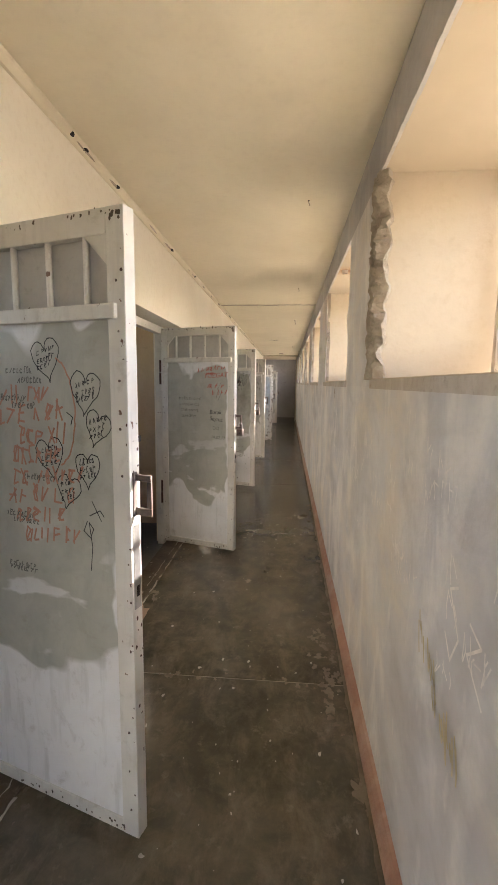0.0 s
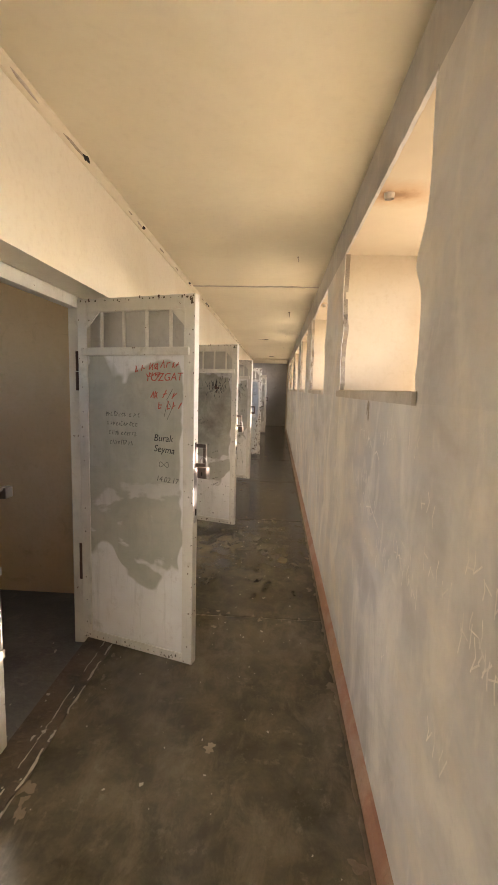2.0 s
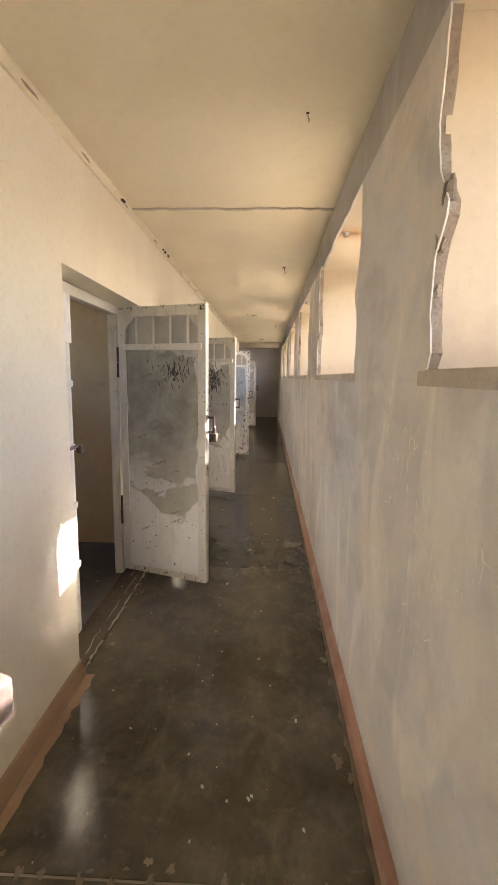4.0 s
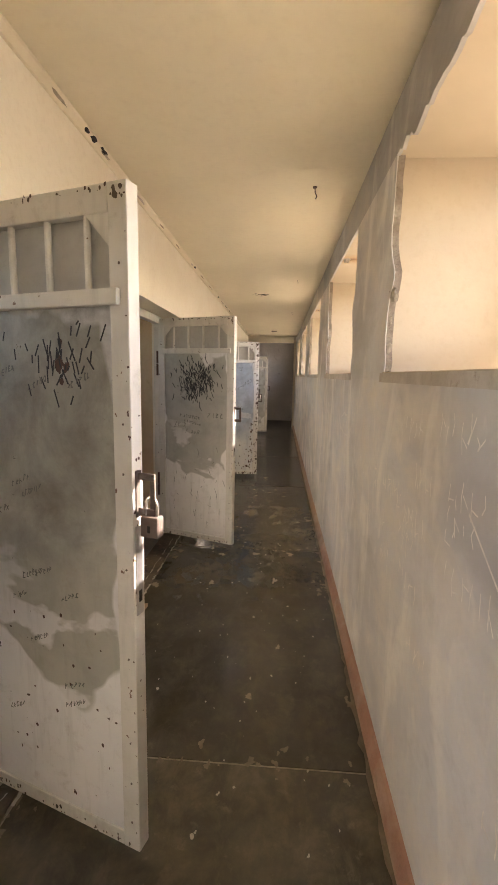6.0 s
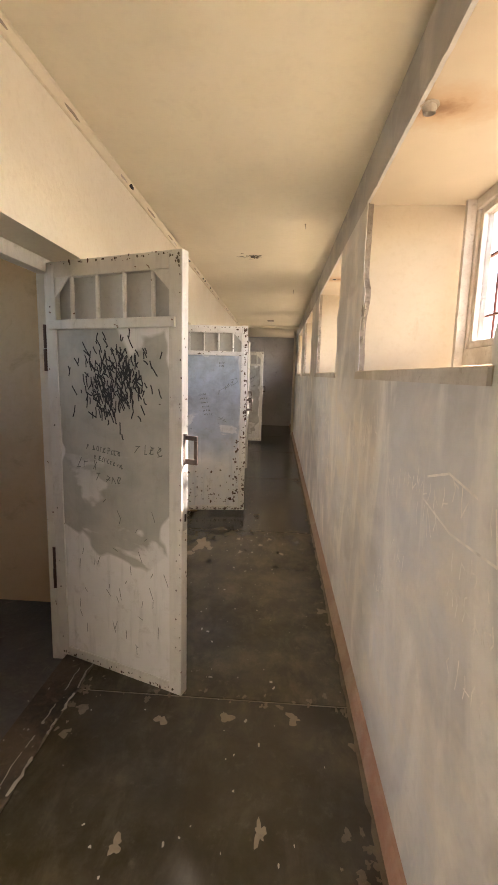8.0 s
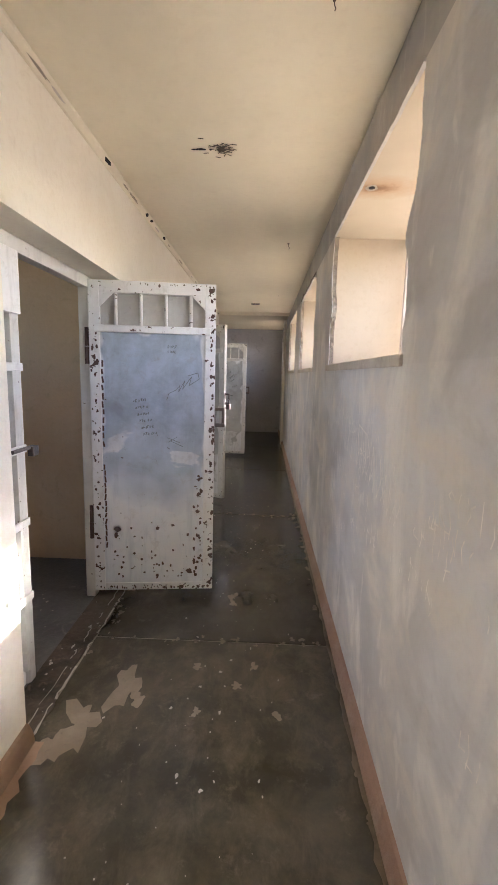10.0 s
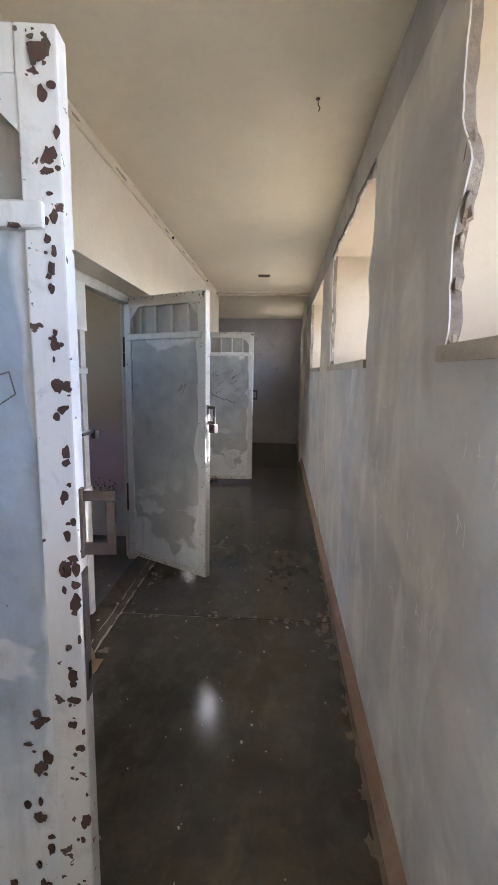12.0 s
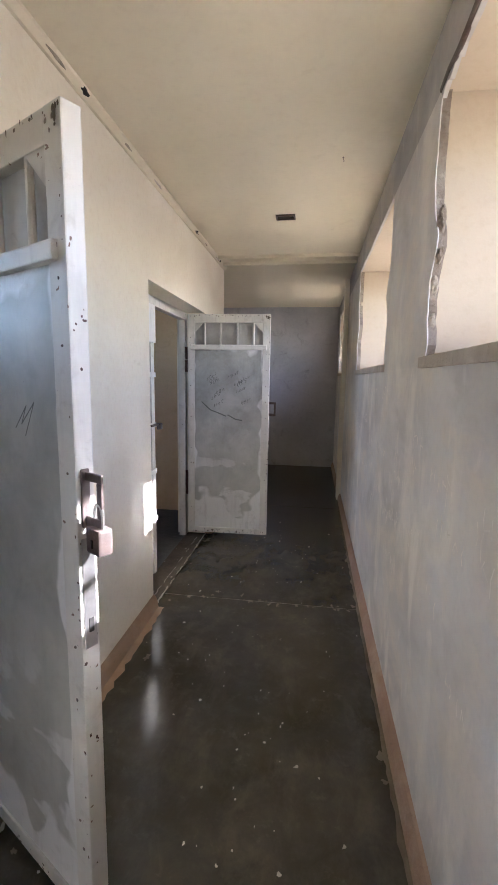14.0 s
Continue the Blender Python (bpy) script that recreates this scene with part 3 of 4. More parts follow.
def cell_door(i, hinge, end, panel_mat, frame_mat, label):
    ang = math.degrees(math.atan2(end[1] - hinge[1], end[0] - hinge[0]))
    wide = math.hypot(end[0] - hinge[0], end[1] - hinge[1])
    d = empty("cell_door", pose(hinge[0], hinge[1], 0.05, 0, 0, ang), label, "cell door", "cell doors along the corridor")
    s = 0.066
    st = boxes(((0, 0, 0), (s, T, H)), bevel=0.004)
    part("stile", st, frame_mat, d)
    part("stile", boxes(((W - s, 0, 0), (W, T, H)), bevel=0.004), frame_mat, d)
    part("rail", boxes(((s, 0.001, H - 0.072), (W - s, T - 0.001, H)), bevel=0.004), frame_mat, d, "top rail")
    part("rail", boxes(((s - 0.035, -0.014, H - 0.305), (W - 0.03, T - 0.002, H - 0.262)), bevel=0.005), frame_mat, d, "proud middle rail")
    part("rail", boxes(((s, 0.001, 0), (W - s, T - 0.001, 0.05)), bevel=0.004), frame_mat, d, "bottom rail")
    part("panel", boxes(((s, 0.007, 0.05), (W - s, T - 0.008, H - 0.30))), panel_mat, d, "painted sheet steel panel")
    part("grille_plate", boxes(((s, 0.030, H - 0.27), (W - s, T - 0.004, H - 0.065))), PLATE, d, "grey plate behind the grille")
    for k in range(4):
        x = W * (0.21 + 0.197 * k)
        part("bar", rod(bmesh.new(), (x, 0.014, H - 0.265), (x, 0.014, H - 0.070), 0.010, 10), frame_mat, d)
    g = 0.085
    part("gusset", prism([(s, H - 0.071), (s + g, H - 0.071), (s, H - 0.071 - g)], 1, 0.004, 0.012), frame_mat, d)
    part("gusset", prism([(W - s, H - 0.071), (W - s - g, H - 0.071), (W - s, H - 0.071 - g)], 1, 0.004, 0.012), frame_mat, d)
    for z in (0.36, 1.48):
        part("hinge", rod(rod(bmesh.new(), (-0.014, 0.012, z), (-0.014, 0.012, z + 0.105), 0.014, 12), (-0.014, 0.012, z + 0.109), (-0.014, 0.012, z + 0.22), 0.0125, 12), RUSTBROWN, d, "dark rusty barrel hinge")
    r = random.Random(300 + i)
    rv = bmesh.new()
    for k in range(13):
        for x in (0.03, W - 0.03):
            if r.random() < 0.6:
                rod(rv, (x + r.uniform(-0.004, 0.004), -0.0015, 0.1 + k * 0.14), (x, 0.004, 0.1 + k * 0.14), r.uniform(0.003, 0.005), 7)
    part("rivets", rv, METAL, d, "small dark rivets and chips")
    lock_parts(d, 0.90, i in (4,))
    d.scale = (wide / W, 1, 1)
    return d


LABELS = ["open grey steel cell door covered in hearts and red scrawl", "open grey-green steel cell door with black and red writing", "open smoke-stained grey steel cell door beside its doorway",
          "open pale steel cell door with dense black scribbles", "open blue-grey steel cell door with rusty chipped edges", "open plain grey-green steel cell door with faint scrawl", "open scuffed grey steel cell door at the corridor end"]
MATS = [(DOORPAINT, STEEL), (DOORPAINT, STEEL), (DOORSOOT, STEEL), (DOORSMEAR, STEEL), (DOORBLUE, CHIPPED), (DOORPLAIN, STEEL), (DOORSCUFF, STEEL)]
doors = [cell_door(i, h, e, *MATS[i], LABELS[i]) for i, (h, e) in enumerate(zip(HINGES, ENDS))]


# door frames with the bolted narrow fixed leaf
def door_frame(i, a, b, hy):
    f = empty("door_frame", pose(-1.03, a, 0), "off-white steel frame with a narrow bolted side leaf in a cell doorway", "door frame", "cell door frames")
    L = b - a
    gap = hy - a - 0.79
    part("head", boxes(((-0.05, 0.002, 1.985), (0.01, L - 0.002, SOFFIT - 0.002)), bevel=0.004), STEEL, f)
    part("jamb", boxes(((-0.05, hy - a + 0.012, 0.0), (0.012, min(hy - a + 0.075, L - 0.002), 1.985)), bevel=0.004), STEEL, f)
    part("post", boxes(((-0.05, gap - 0.05, 0.0), (0.018, gap, 1.985)), bevel=0.004), STEEL, f)
    part("side_leaf", boxes(((-0.035, 0.002, 0.0), (-0.005, gap - 0.05, 1.985))), STEEL, f)
    part("head_block", boxes(((-0.004, gap - 0.15, 1.72), (0.035, gap - 0.008, 1.98)), bevel=0.004), DOORSMEAR, f, "plain stained block above the bolts")
    for y in (gap - 0.15, gap - 0.075):
        part("channel", boxes(((-0.004, y, 0.08), (0.022, y + 0.022, 1.72)), bevel=0.003), STEEL, f)
    for z in (0.42, 0.78, 1.12, 1.48):
        part("strap", boxes(((0.018, gap - 0.155, z), (0.030, gap - 0.004, z + 0.035)), bevel=0.003), STEEL, f)
    bolt = rod(bmesh.new(), (0.04, gap - 0.14, 1.14), (0.04, gap + 0.03, 1.14), 0.009, 10)
    bo = part("bolt", bolt, METAL, f, "rusty sliding bolt")
    part("knob", boxes(((0.032, gap - 0.005, 1.10), (0.060, gap + 0.045, 1.145)), bevel=0.004), METAL, bo)


for i, ((a, b), (hx, hy)) in enumerate(zip(OPENINGS, HINGES)):
    door_frame(i, a, b, hy)

first = None
for i in (1, 2, 5):
    h, e = HINGES[i], ENDS[i]
    d = Vector((e[0] - h[0], e[1] - h[1])).normalized()
    p = Vector(e) + d * 0.046 + Vector((-d.y, d.x)) * 0.024
    m = pose(p.x, p.y, 0.05 + 0.90 + 0.205, 0, 0, math.degrees(math.atan2(d.y, d.x)) + (i * 37) % 30 - 10)
    if first is None:
        first = padlock()
        first.matrix_world = m
    else:
        copy_thing(first, m)


# ---- writing and marks on the doors (parts of each door, in its own metres) ----
def strokes(door, name, lines, width, material, label="", y=0.007):
    bm = bmesh.new()
    flat = [q for ln in lines for q in (ln if isinstance(ln[0], list) else [ln])]
    for k, ln in enumerate(flat):
        ribbon(bm, ln, width, y, 0.001 + 0.00012 * (k % 12))
    return part(name, bm, material, door, label)


def words(door, text, x, z, size, material, tilt=0.0):
    ob = new("writing", text_mesh(text, size))
    ob.data.materials.append(material)
    ob.parent = door
    ob.matrix_basis = pose(x, 0.0058, z, 90, 0, 0) @ pose(0, 0, 0, 0, 0, tilt)
    return tagged(ob, "hand-written words in marker")


def heart(x, z, w, lean):
    out = []
    for k in range(33):
        a = k / 32 * 2 * math.pi
        u = w * 0.5 * math.sin(a) ** 3
        v = w * 0.62 * (0.8125 * math.cos(a) - 0.3125 * math.cos(2 * a) - 0.125 * math.cos(3 * a) - 0.0625 * math.cos(4 * a))
        out.append((x + u * math.cos(lean) - v * math.sin(lean), z + u * math.sin(lean) + v * math.cos(lean)))
    return out


def scrawl(x, z, w, h, r, lean=0.0):
    """A line of hand-printed writing that cannot be read: loose strokes, letter by letter."""
    out, u = [], 0.0
    shapes = (((0, 0), (0.05, 1)), ((0, 1), (0.55, 0)), ((0, 0.1), (0.5, 0.95)), ((0, 0.5), (0.5, 0.55)), ((0, 1), (0.6, 0.95)), ((0, 0), (0.55, 0.05)),
              ((0.5, 0.9), (0.15, 0.95), (0.02, 0.5), (0.15, 0.05), (0.5, 0.1)), ((0, 1), (0.45, 0.85), (0.4, 0.55), (0.02, 0.5)), ((0.55, 0), (0.5, 1)))
    while u < w:
        wide, tall = h * r.uniform(0.55, 0.95), h * r.choice((0.7, 0.7, 0.8, 1.0))
        for sh in (shapes[r.choice((0, 0, 2, 6))], *r.sample(shapes[1:], r.choice((1, 1, 2)))):
            out.append([(x - w / 2 + u + wide * fx + r.gauss(0, 0.05) * h + 0.12 * fz * tall, z - h / 2 + fz * tall + lean * (u - w / 2) + r.gauss(0, 0.05) * h) for fx, fz in sh])
        u += wide * r.uniform(0.85, 1.2) + (h * 0.5 if r.random() < 0.15 else 0)
    return out


def blobs(spots, y, r, lift=0.0011):
    """Irregular flat chips at (x, z, size)."""
    bm = bmesh.new()
    base = lift
    for k0, (x, z, q) in enumerate(spots):
        lift = base + 0.0001 * (k0 % 11)
        n, sx, sz, t0 = 9, q * r.uniform(0.6, 1.2), q * r.uniform(0.6, 1.6), r.uniform(0, 6)
        vs = [bm.verts.new((x + sx * (c := r.uniform(0.6, 1.1)) * math.cos(t0 + k * 6.283 / n), y - lift, z + sz * c * math.sin(t0 + k * 6.283 / n))) for k in range(n)]
        bm.faces.new(vs)
    return bm


r = random.Random(11)
d = doors[0]
hearts = [(0.44, 1.57, 0.12, 0.2), (0.60, 1.47, 0.12, -0.1), (0.645, 1.36, 0.10, -0.3), (0.60, 1.23, 0.10, 0.0), (0.515, 1.155, 0.10, -0.25), (0.44, 1.26, 0.12, 0.2)]
strokes(d, "drawing", [wobble(heart(*h), 0.002, r) for h in hearts], 0.0032, INK, "small black marker hearts")
strokes(d, "scribble", [scrawl(x - 0.002, z + k, w * 0.6, 0.019, r, 0.25) for x, z, w, _ in hearts for k in (0.026, 0.0, -0.02)], 0.0024, INK, "unreadable names inside the hearts")
strokes(d, "drawing", [wobble(ln, 0.003, r) for ln in ([(0.60, 1.08), (0.645, 1.10), (0.66, 1.085)], [(0.61, 1.13), (0.65, 1.07)], [(0.59, 1.06), (0.575, 1.03), (0.60, 1.01), (0.615, 1.04), (0.595, 1.06), (0.61, 0.98), (0.60, 0.90)], [(0.52, 1.40), (0.545, 1.39), (0.535, 1.365)])], 0.0032, INK, "black arrow and loop")
strokes(d, "scribble", [scrawl(0.37 + r.uniform(-0.05, 0.06), 1.46 - 0.065 * k, r.uniform(0.2, 0.34), 0.06, r, 0.1) for k in range(8)], 0.007, FADEDRED, "faded red scrawl")
strokes(d, "drawing", [wobble([(0.47 + 0.085 * math.cos(a / 9), 1.40 + 0.17 * math.sin(a / 9)) for a in range(-12, 14)], 0.003, r)], 0.006, FADEDRED, "large faded red curve")
strokes(d, "scribble", [scrawl(0.30 + r.uniform(-0.08, 0.08), r.uniform(0.85, 1.6), 0.12, 0.02, r) for k in range(9)], 0.003, FAINT, "faded grey scrawl")

d = doors[1]
words(d, "Burak", 0.575, 1.225, 0.052, INK)
words(d, "Seyma", 0.58, 1.165, 0.052, INK, -4)
words(d, "14.02.17", 0.60, 1.005, 0.042, FAINT, -3)
words(d, "YOZGAT", 0.575, 1.545, 0.058, REDINK, 2)
strokes(d, "scribble", [scrawl(0.47, 1.62, 0.15, 0.04, r, 0.1), scrawl(0.63, 1.63, 0.14, 0.035, r), scrawl(0.52, 1.58, 0.07, 0.03, r), scrawl(0.58, 1.475, 0.17, 0.045, r), scrawl(0.62, 1.42, 0.15, 0.04, r)], 0.0055, REDINK, "faded red scrawl")
strokes(d, "drawing", [[(0.58 + 0.03 * math.sin(k / 5), 1.10 + 0.014 * math.sin(2 * k / 5)) for k in range(33)]], 0.0032, FAINT, "looped figure in grey marker")
strokes(d, "scribble", [scrawl(0.30, 1.36 - 0.052 * k, 0.22 - 0.02 * k, 0.024, r) for k in range(4)], 0.003, FAINT, "four unreadable grey lines")
strokes(d, "drawing", [wobble([(0.63, 1.50), (0.60, 1.45), (0.63, 1.40), (0.60, 1.34)], 0.004, r), wobble([(0.60, 1.42), (0.58, 1.36)], 0.003, r)], 0.003, FAINT)

d = doors[2]
dark = [[(x := r.gauss(0.52, 0.09), z := r.gauss(1.55, 0.05)), (x + r.uniform(-0.02, 0.02), z - r.uniform(0.015, 0.05))] for k in range(46)]
strokes(d, "scribble", [wobble(ln, 0.006, r) for ln in dark], 0.0055, INK, "patch of short black scratches")
burn = blobs([(0.50 + r.gauss(0, 0.012), 1.52 + r.gauss(0, 0.035), r.uniform(0.006, 0.016)) for k in range(12)], 0.007, r)
part("burn_mark", burn, RUSTBROWN, d, "brown scorched spot")
chips = blobs([(r.uniform(0.1, 0.68), r.uniform(0.1, 0.75), r.uniform(0.003, 0.008)) for k in range(26)], 0.007, r)
part("chips", chips, RUSTBROWN, d, "scattered dark paint chips")
strokes(d, "scribble", [scrawl(r.uniform(0.2, 0.6), r.uniform(0.3, 1.5), 0.08, 0.02, r, 0.4) for k in range(14)], 0.003, FAINT)

d = doors[3]
dense = []
for k in range(330):
    x, z = r.gauss(0.40, 0.10), r.gauss(1.42, 0.085)
    if 0.10 < x < 0.68 and 1.18 < z < 1.64:
        a, q = r.gauss(1.75, 0.45), r.uniform(0.012, 0.055)
        dense.append(wobble([(x, z), (x + q * 0.5 * math.cos(a), z + q * 0.5 * math.sin(a)), (x + q * math.cos(a), z + q * math.sin(a))], 0.003, r))
strokes(d, "scribble", dense, 0.0062, INK, "dense black marker scribble")
strokes(d, "scribble", [scrawl(0.33, 1.125, 0.20, 0.028, r, -0.1), scrawl(0.36, 1.07, 0.17, 0.02, r, -0.2), scrawl(0.22, 1.05, 0.10, 0.05, r), scrawl(0.58, 1.15, 0.13, 0.05, r), scrawl(0.36, 0.99, 0.15, 0.04, r)], 0.0038, FAINT, "unreadable grey lines")
strokes(d, "scribble", [[(x := r.uniform(0.15, 0.68), z := r.uniform(0.16, 0.95)), (x + r.uniform(-0.02, 0.03), z - r.uniform(0.01, 0.06))] for k in range(34)], 0.003, FAINT, "stray scratches")

d = doors[4]
strokes(d, "rust_streak", [wobble([(0.078, 0.85 - 0.04 * k), (0.078, 0.82 - 0.04 * k)], 0.004, r) for k in range(14)] + [wobble([(0.074, 1.5 - 0.05 * k), (0.076, 1.47 - 0.05 * k)], 0.004, r) for k in range(11)], 0.011, RUSTBROWN, "dark rust down the panel's seam")
strokes(d, "scribble", [scrawl(0.30 + 0.012 * k, 1.265 - 0.042 * k, 0.075, 0.017, r, 0.15) for k in range(6)], 0.003, FAINT, "short column of unreadable words")
strokes(d, "drawing", [wobble([(0.47, 1.27), (0.48, 1.31), (0.53, 1.33), (0.55, 1.36), (0.545, 1.32), (0.58, 1.39), (0.57, 1.34), (0.62, 1.42), (0.61, 1.36), (0.67, 1.40), (0.66, 1.44), (0.60, 1.42)], 0.004, r)], 0.003, FAINT, "looping grey signature")
strokes(d, "drawing", [wobble([(0.47, 1.03), (0.55, 1.00)], 0.003, r), wobble([(0.48, 1.00), (0.53, 1.03)], 0.003, r), wobble([(0.49, 1.01), (0.57, 0.97)], 0.003, r), scrawl(0.50, 1.60, 0.05, 0.02, r), scrawl(0.50, 1.57, 0.05, 0.02, r)], 0.003, FAINT)
spots = [(W - r.uniform(0.004, 0.03), r.uniform(0.02, 1.9), r.uniform(0.004, 0.013)) for k in range(95)] + [(r.uniform(0.01, 0.05), r.uniform(0.05, 1.75), r.uniform(0.004, 0.012)) for k in range(60)] + [(r.uniform(0.03, W - 0.03), r.uniform(0.005, 0.035), r.uniform(0.004, 0.012)) for k in range(40)]
spots += [(W - 0.035 + r.uniform(-0.015, 0.02), H - 0.04, 0.016), (W - 0.11, H - 0.035, 0.014)]
part("rust_chips", blobs(spots, 0, r), RUSTBROWN, d, "rusty chips along the frame")
spots = [(W - 0.10 + r.gauss(0, 0.014), r.uniform(0.08, 0.8), r.uniform(0.005, 0.013)) for k in range(40)] + [(r.uniform(0.09, 0.66), 0.07 + abs(r.gauss(0, 0.22)), r.uniform(0.004, 0.012)) for k in range(55)] + [(0.615, 0.125, 0.032), (0.15, 0.42, 0.028), (0.14, 0.38, 0.02)]
part("rust_chips", blobs(spots, 0.007, r), RUSTBROWN, d, "rusty chips on the panel")

for i in (0, 1, 2, 3, 5, 6):
    spots = [(W - r.uniform(0.003, 0.012), r.uniform(0.05, 1.95), r.uniform(0.002, 0.005)) for k in range(18)] + [(r.uniform(0.02, W - 0.02), r.choice((0.012, H - 0.008, H - 0.27)) + r.uniform(-0.006, 0.006), r.uniform(0.002, 0.007)) for k in range(30)]
    part("rust_chips", blobs(spots, 0, r), RUSTBROWN, doors[i], "small rusty chips")
    edge = blobs([(r.uniform(0.006, 0.042), r.gauss(1.0, 0.3), r.uniform(0.002, 0.006)) for k in range(26)], 0, r)
    bmesh.ops.transform(edge, matrix=Matrix.Translation((W, 0, 0)) @ Matrix.Rotation(math.pi / 2, 4, "Z"), verts=edge.verts)
    part("edge_chips", edge, RUSTBROWN, doors[i], "paint worn off the closing edge")
for i, d in enumerate(doors):
    q = random.Random(500 + i)
    grime = blobs([(min(W - 0.004, max(0.004, q.uniform(0.0, W))), H - abs(q.gauss(0, 0.006)) - 0.011, q.uniform(0.002, 0.006)) for k in range(24)] + [(W - abs(q.gauss(0, 0.02)) - 0.012, H - abs(q.gauss(0, 0.02)) - 0.016, q.uniform(0.004, 0.008)) for k in range(10)] + [(q.uniform(0.03, W - 0.03), q.uniform(0.014, 0.035), q.uniform(0.003, 0.007)) for k in range(22)], 0, q, 0.0022)
    part("grime", grime, THRESH, d, "brown grime on the top and bottom rails")
d = doors[5]
strokes(d, "drawing", [wobble([(0.50, 1.30), (0.56, 1.36), (0.53, 1.32), (0.60, 1.37), (0.55, 1.29)], 0.004, r)], 0.0035, FAINT, "small grey mark")
d = doors[6]
strokes(d, "drawing", [wobble(ln, 0.006, r) for ln in ([(0.14, 1.22), (0.22, 1.15), (0.30, 1.12), (0.36, 1.09)], [(0.38, 1.10), (0.46, 1.07), (0.52, 1.06)])], 0.010, FAINT, "thick dark smear")
strokes(d, "scribble", [scrawl(r.uniform(0.2, 0.6), r.uniform(1.2, 1.5), 0.09, 0.03, r, 0.5) for k in range(12)], 0.003, FAINT)


# ---- scratches on the grey wall ----
def wall_strokes(lines, width, material, name, label):
    """Lines of (y, z) on the window wall's inner face."""
    bm = bmesh.new()
    for k, ln in enumerate(lines):
        ribbon(bm, [(-y, z) for y, z in ln], width, 0.0, 0.001 + 0.00015 * (k % 12))
    bmesh.ops.transform(bm, matrix=Matrix.Translation((XR, 0, 0)) @ Matrix.Rotation(-math.pi / 2, 4, "Z"), verts=bm.verts)
    return tagged(finish(bm, name, material), label, "scratches", kind="stuff")


r = random.Random(21)
lines = []
for k in range(300):
    y0, z0 = r.uniform(-0.3, 17.5), r.gauss(1.12, 0.2)
    if z0 > 1.45:
        continue
    for n in range(r.randint(2, 6)):
        y, z, q = y0 - n * 0.045 + r.uniform(-0.01, 0.01), z0 + r.uniform(-0.02, 0.02), r.uniform(0.03, 0.075)
        lines.append(wobble([(y, z + q / 2), (y - r.uniform(-0.012, 0.012), z), (y, z - q / 2)], 0.006, r))
        if r.random() < 0.5:
            lines.append([(y, z + r.uniform(-q, q) / 2), (y - 0.03, z + r.uniform(-q, q) / 2)])
wall_strokes(lines, 0.0042, CHALK, "wall_scratches", "pale letter-like scratches in grey plaster")
big = [[(8.07, 1.20), (7.86, 1.17), (7.63, 1.19)], [(8.05, 1.27), (7.90, 1.31), (7.74, 1.30)], [(7.63, 1.19), (7.66, 1.30)],
       [(3.23, 1.33), (3.21, 1.37), (3.17, 1.37), (3.12, 1.33), (3.11, 1.25)], [(3.11, 1.25), (3.08, 1.31), (3.03, 1.33), (2.99, 1.31), (2.97, 1.25)], [(3.24, 1.12), (3.17, 1.07), (3.09, 1.09), (2.94, 1.05)],
       [(0.62, 1.12), (0.66, 1.10), (0.60, 1.02), (0.64, 0.95), (0.68, 0.99)], [(0.55, 1.08), (0.50, 1.06), (0.56, 1.01), (0.48, 0.95)],
       [(11.02, 1.29), (11.02, 1.22)], [(11.02, 1.29), (10.98, 1.29)], [(11.02, 1.255), (10.99, 1.255)], [(11.02, 1.22), (10.98, 1.22)], [(10.95, 1.28), (10.95, 1.22), (10.91, 1.22)], [(10.80, 1.27), (10.62, 1.25), (10.62, 1.14), (10.74, 1.17)],
       [(1.30, 1.28), (1.26, 1.22), (1.29, 1.19)], [(5.9, 1.25), (5.6, 1.05)], [(13.4, 1.3), (13.2, 1.02)]]
hatch = [[(y0, 1.29 - 0.10 * u), (y0 - 0.02 - 0.05 * r.random(), 1.20 - 0.12 * u), (y0 + r.uniform(-0.05, 0.01), 1.12 - 0.12 * u)] for u in (k / 34 for k in range(34)) for y0 in (11.1 - 0.95 * u,)]
wall_strokes([wobble(ln, 0.014, r) for ln in hatch], 0.005, CHALK, "wall_scratches", "band of slanting pale scribbles in grey plaster")
wall_strokes([wobble(ln, 0.005, r) for ln in big], 0.0065, CHALK, "wall_scratches", "bold pale drawings scratched in grey plaster")
streaks = []
for k in range(26):
    u = r.random()
    y, z, q = 0.86 - 0.28 * u + r.gauss(0, 0.012), 0.90 - 0.17 * u + r.gauss(0, 0.02), r.uniform(0.02, 0.06)
    streaks.append(wobble([(y + 0.01, z + q), (y, z), (y - 0.008, z - q * 0.6)], 0.004, r))
wall_strokes(streaks, 0.008, YELLOW, "wall_stain", "yellowed scraped streak in the plaster")


# faint writing on the white wall beside two doorways
r = random.Random(52)
for y, z, rows in ((2.15, 1.42, 9), (1.80, 1.50, 12), (7.2, 1.62, 7)):
    bm = bmesh.new()
    for k in range(rows):
        for n, ln in enumerate(scrawl(y + r.uniform(-0.12, 0.14), z + 0.16 - 0.055 * k, r.uniform(0.08, 0.2), 0.03, r, 0.1)):
            ribbon(bm, ln, 0.003, 0.0, 0.001 + 0.0001 * (n % 12))
    bmesh.ops.transform(bm, matrix=Matrix.Translation((XL, 0, 0)) @ Matrix.Rotation(math.pi / 2, 4, "Z"), verts=bm.verts)
    tagged(finish(bm, "wall_writing", PALEINK), "faded unreadable handwriting on the white wall", "writing", kind="stuff")
soot = blobs([(-1.35 - abs(r.gauss(0, 0.16)), 0.42 + r.gauss(0, 0.05), r.uniform(0.003, 0.013)) for k in range(110)], 14.63, r, 0.002)
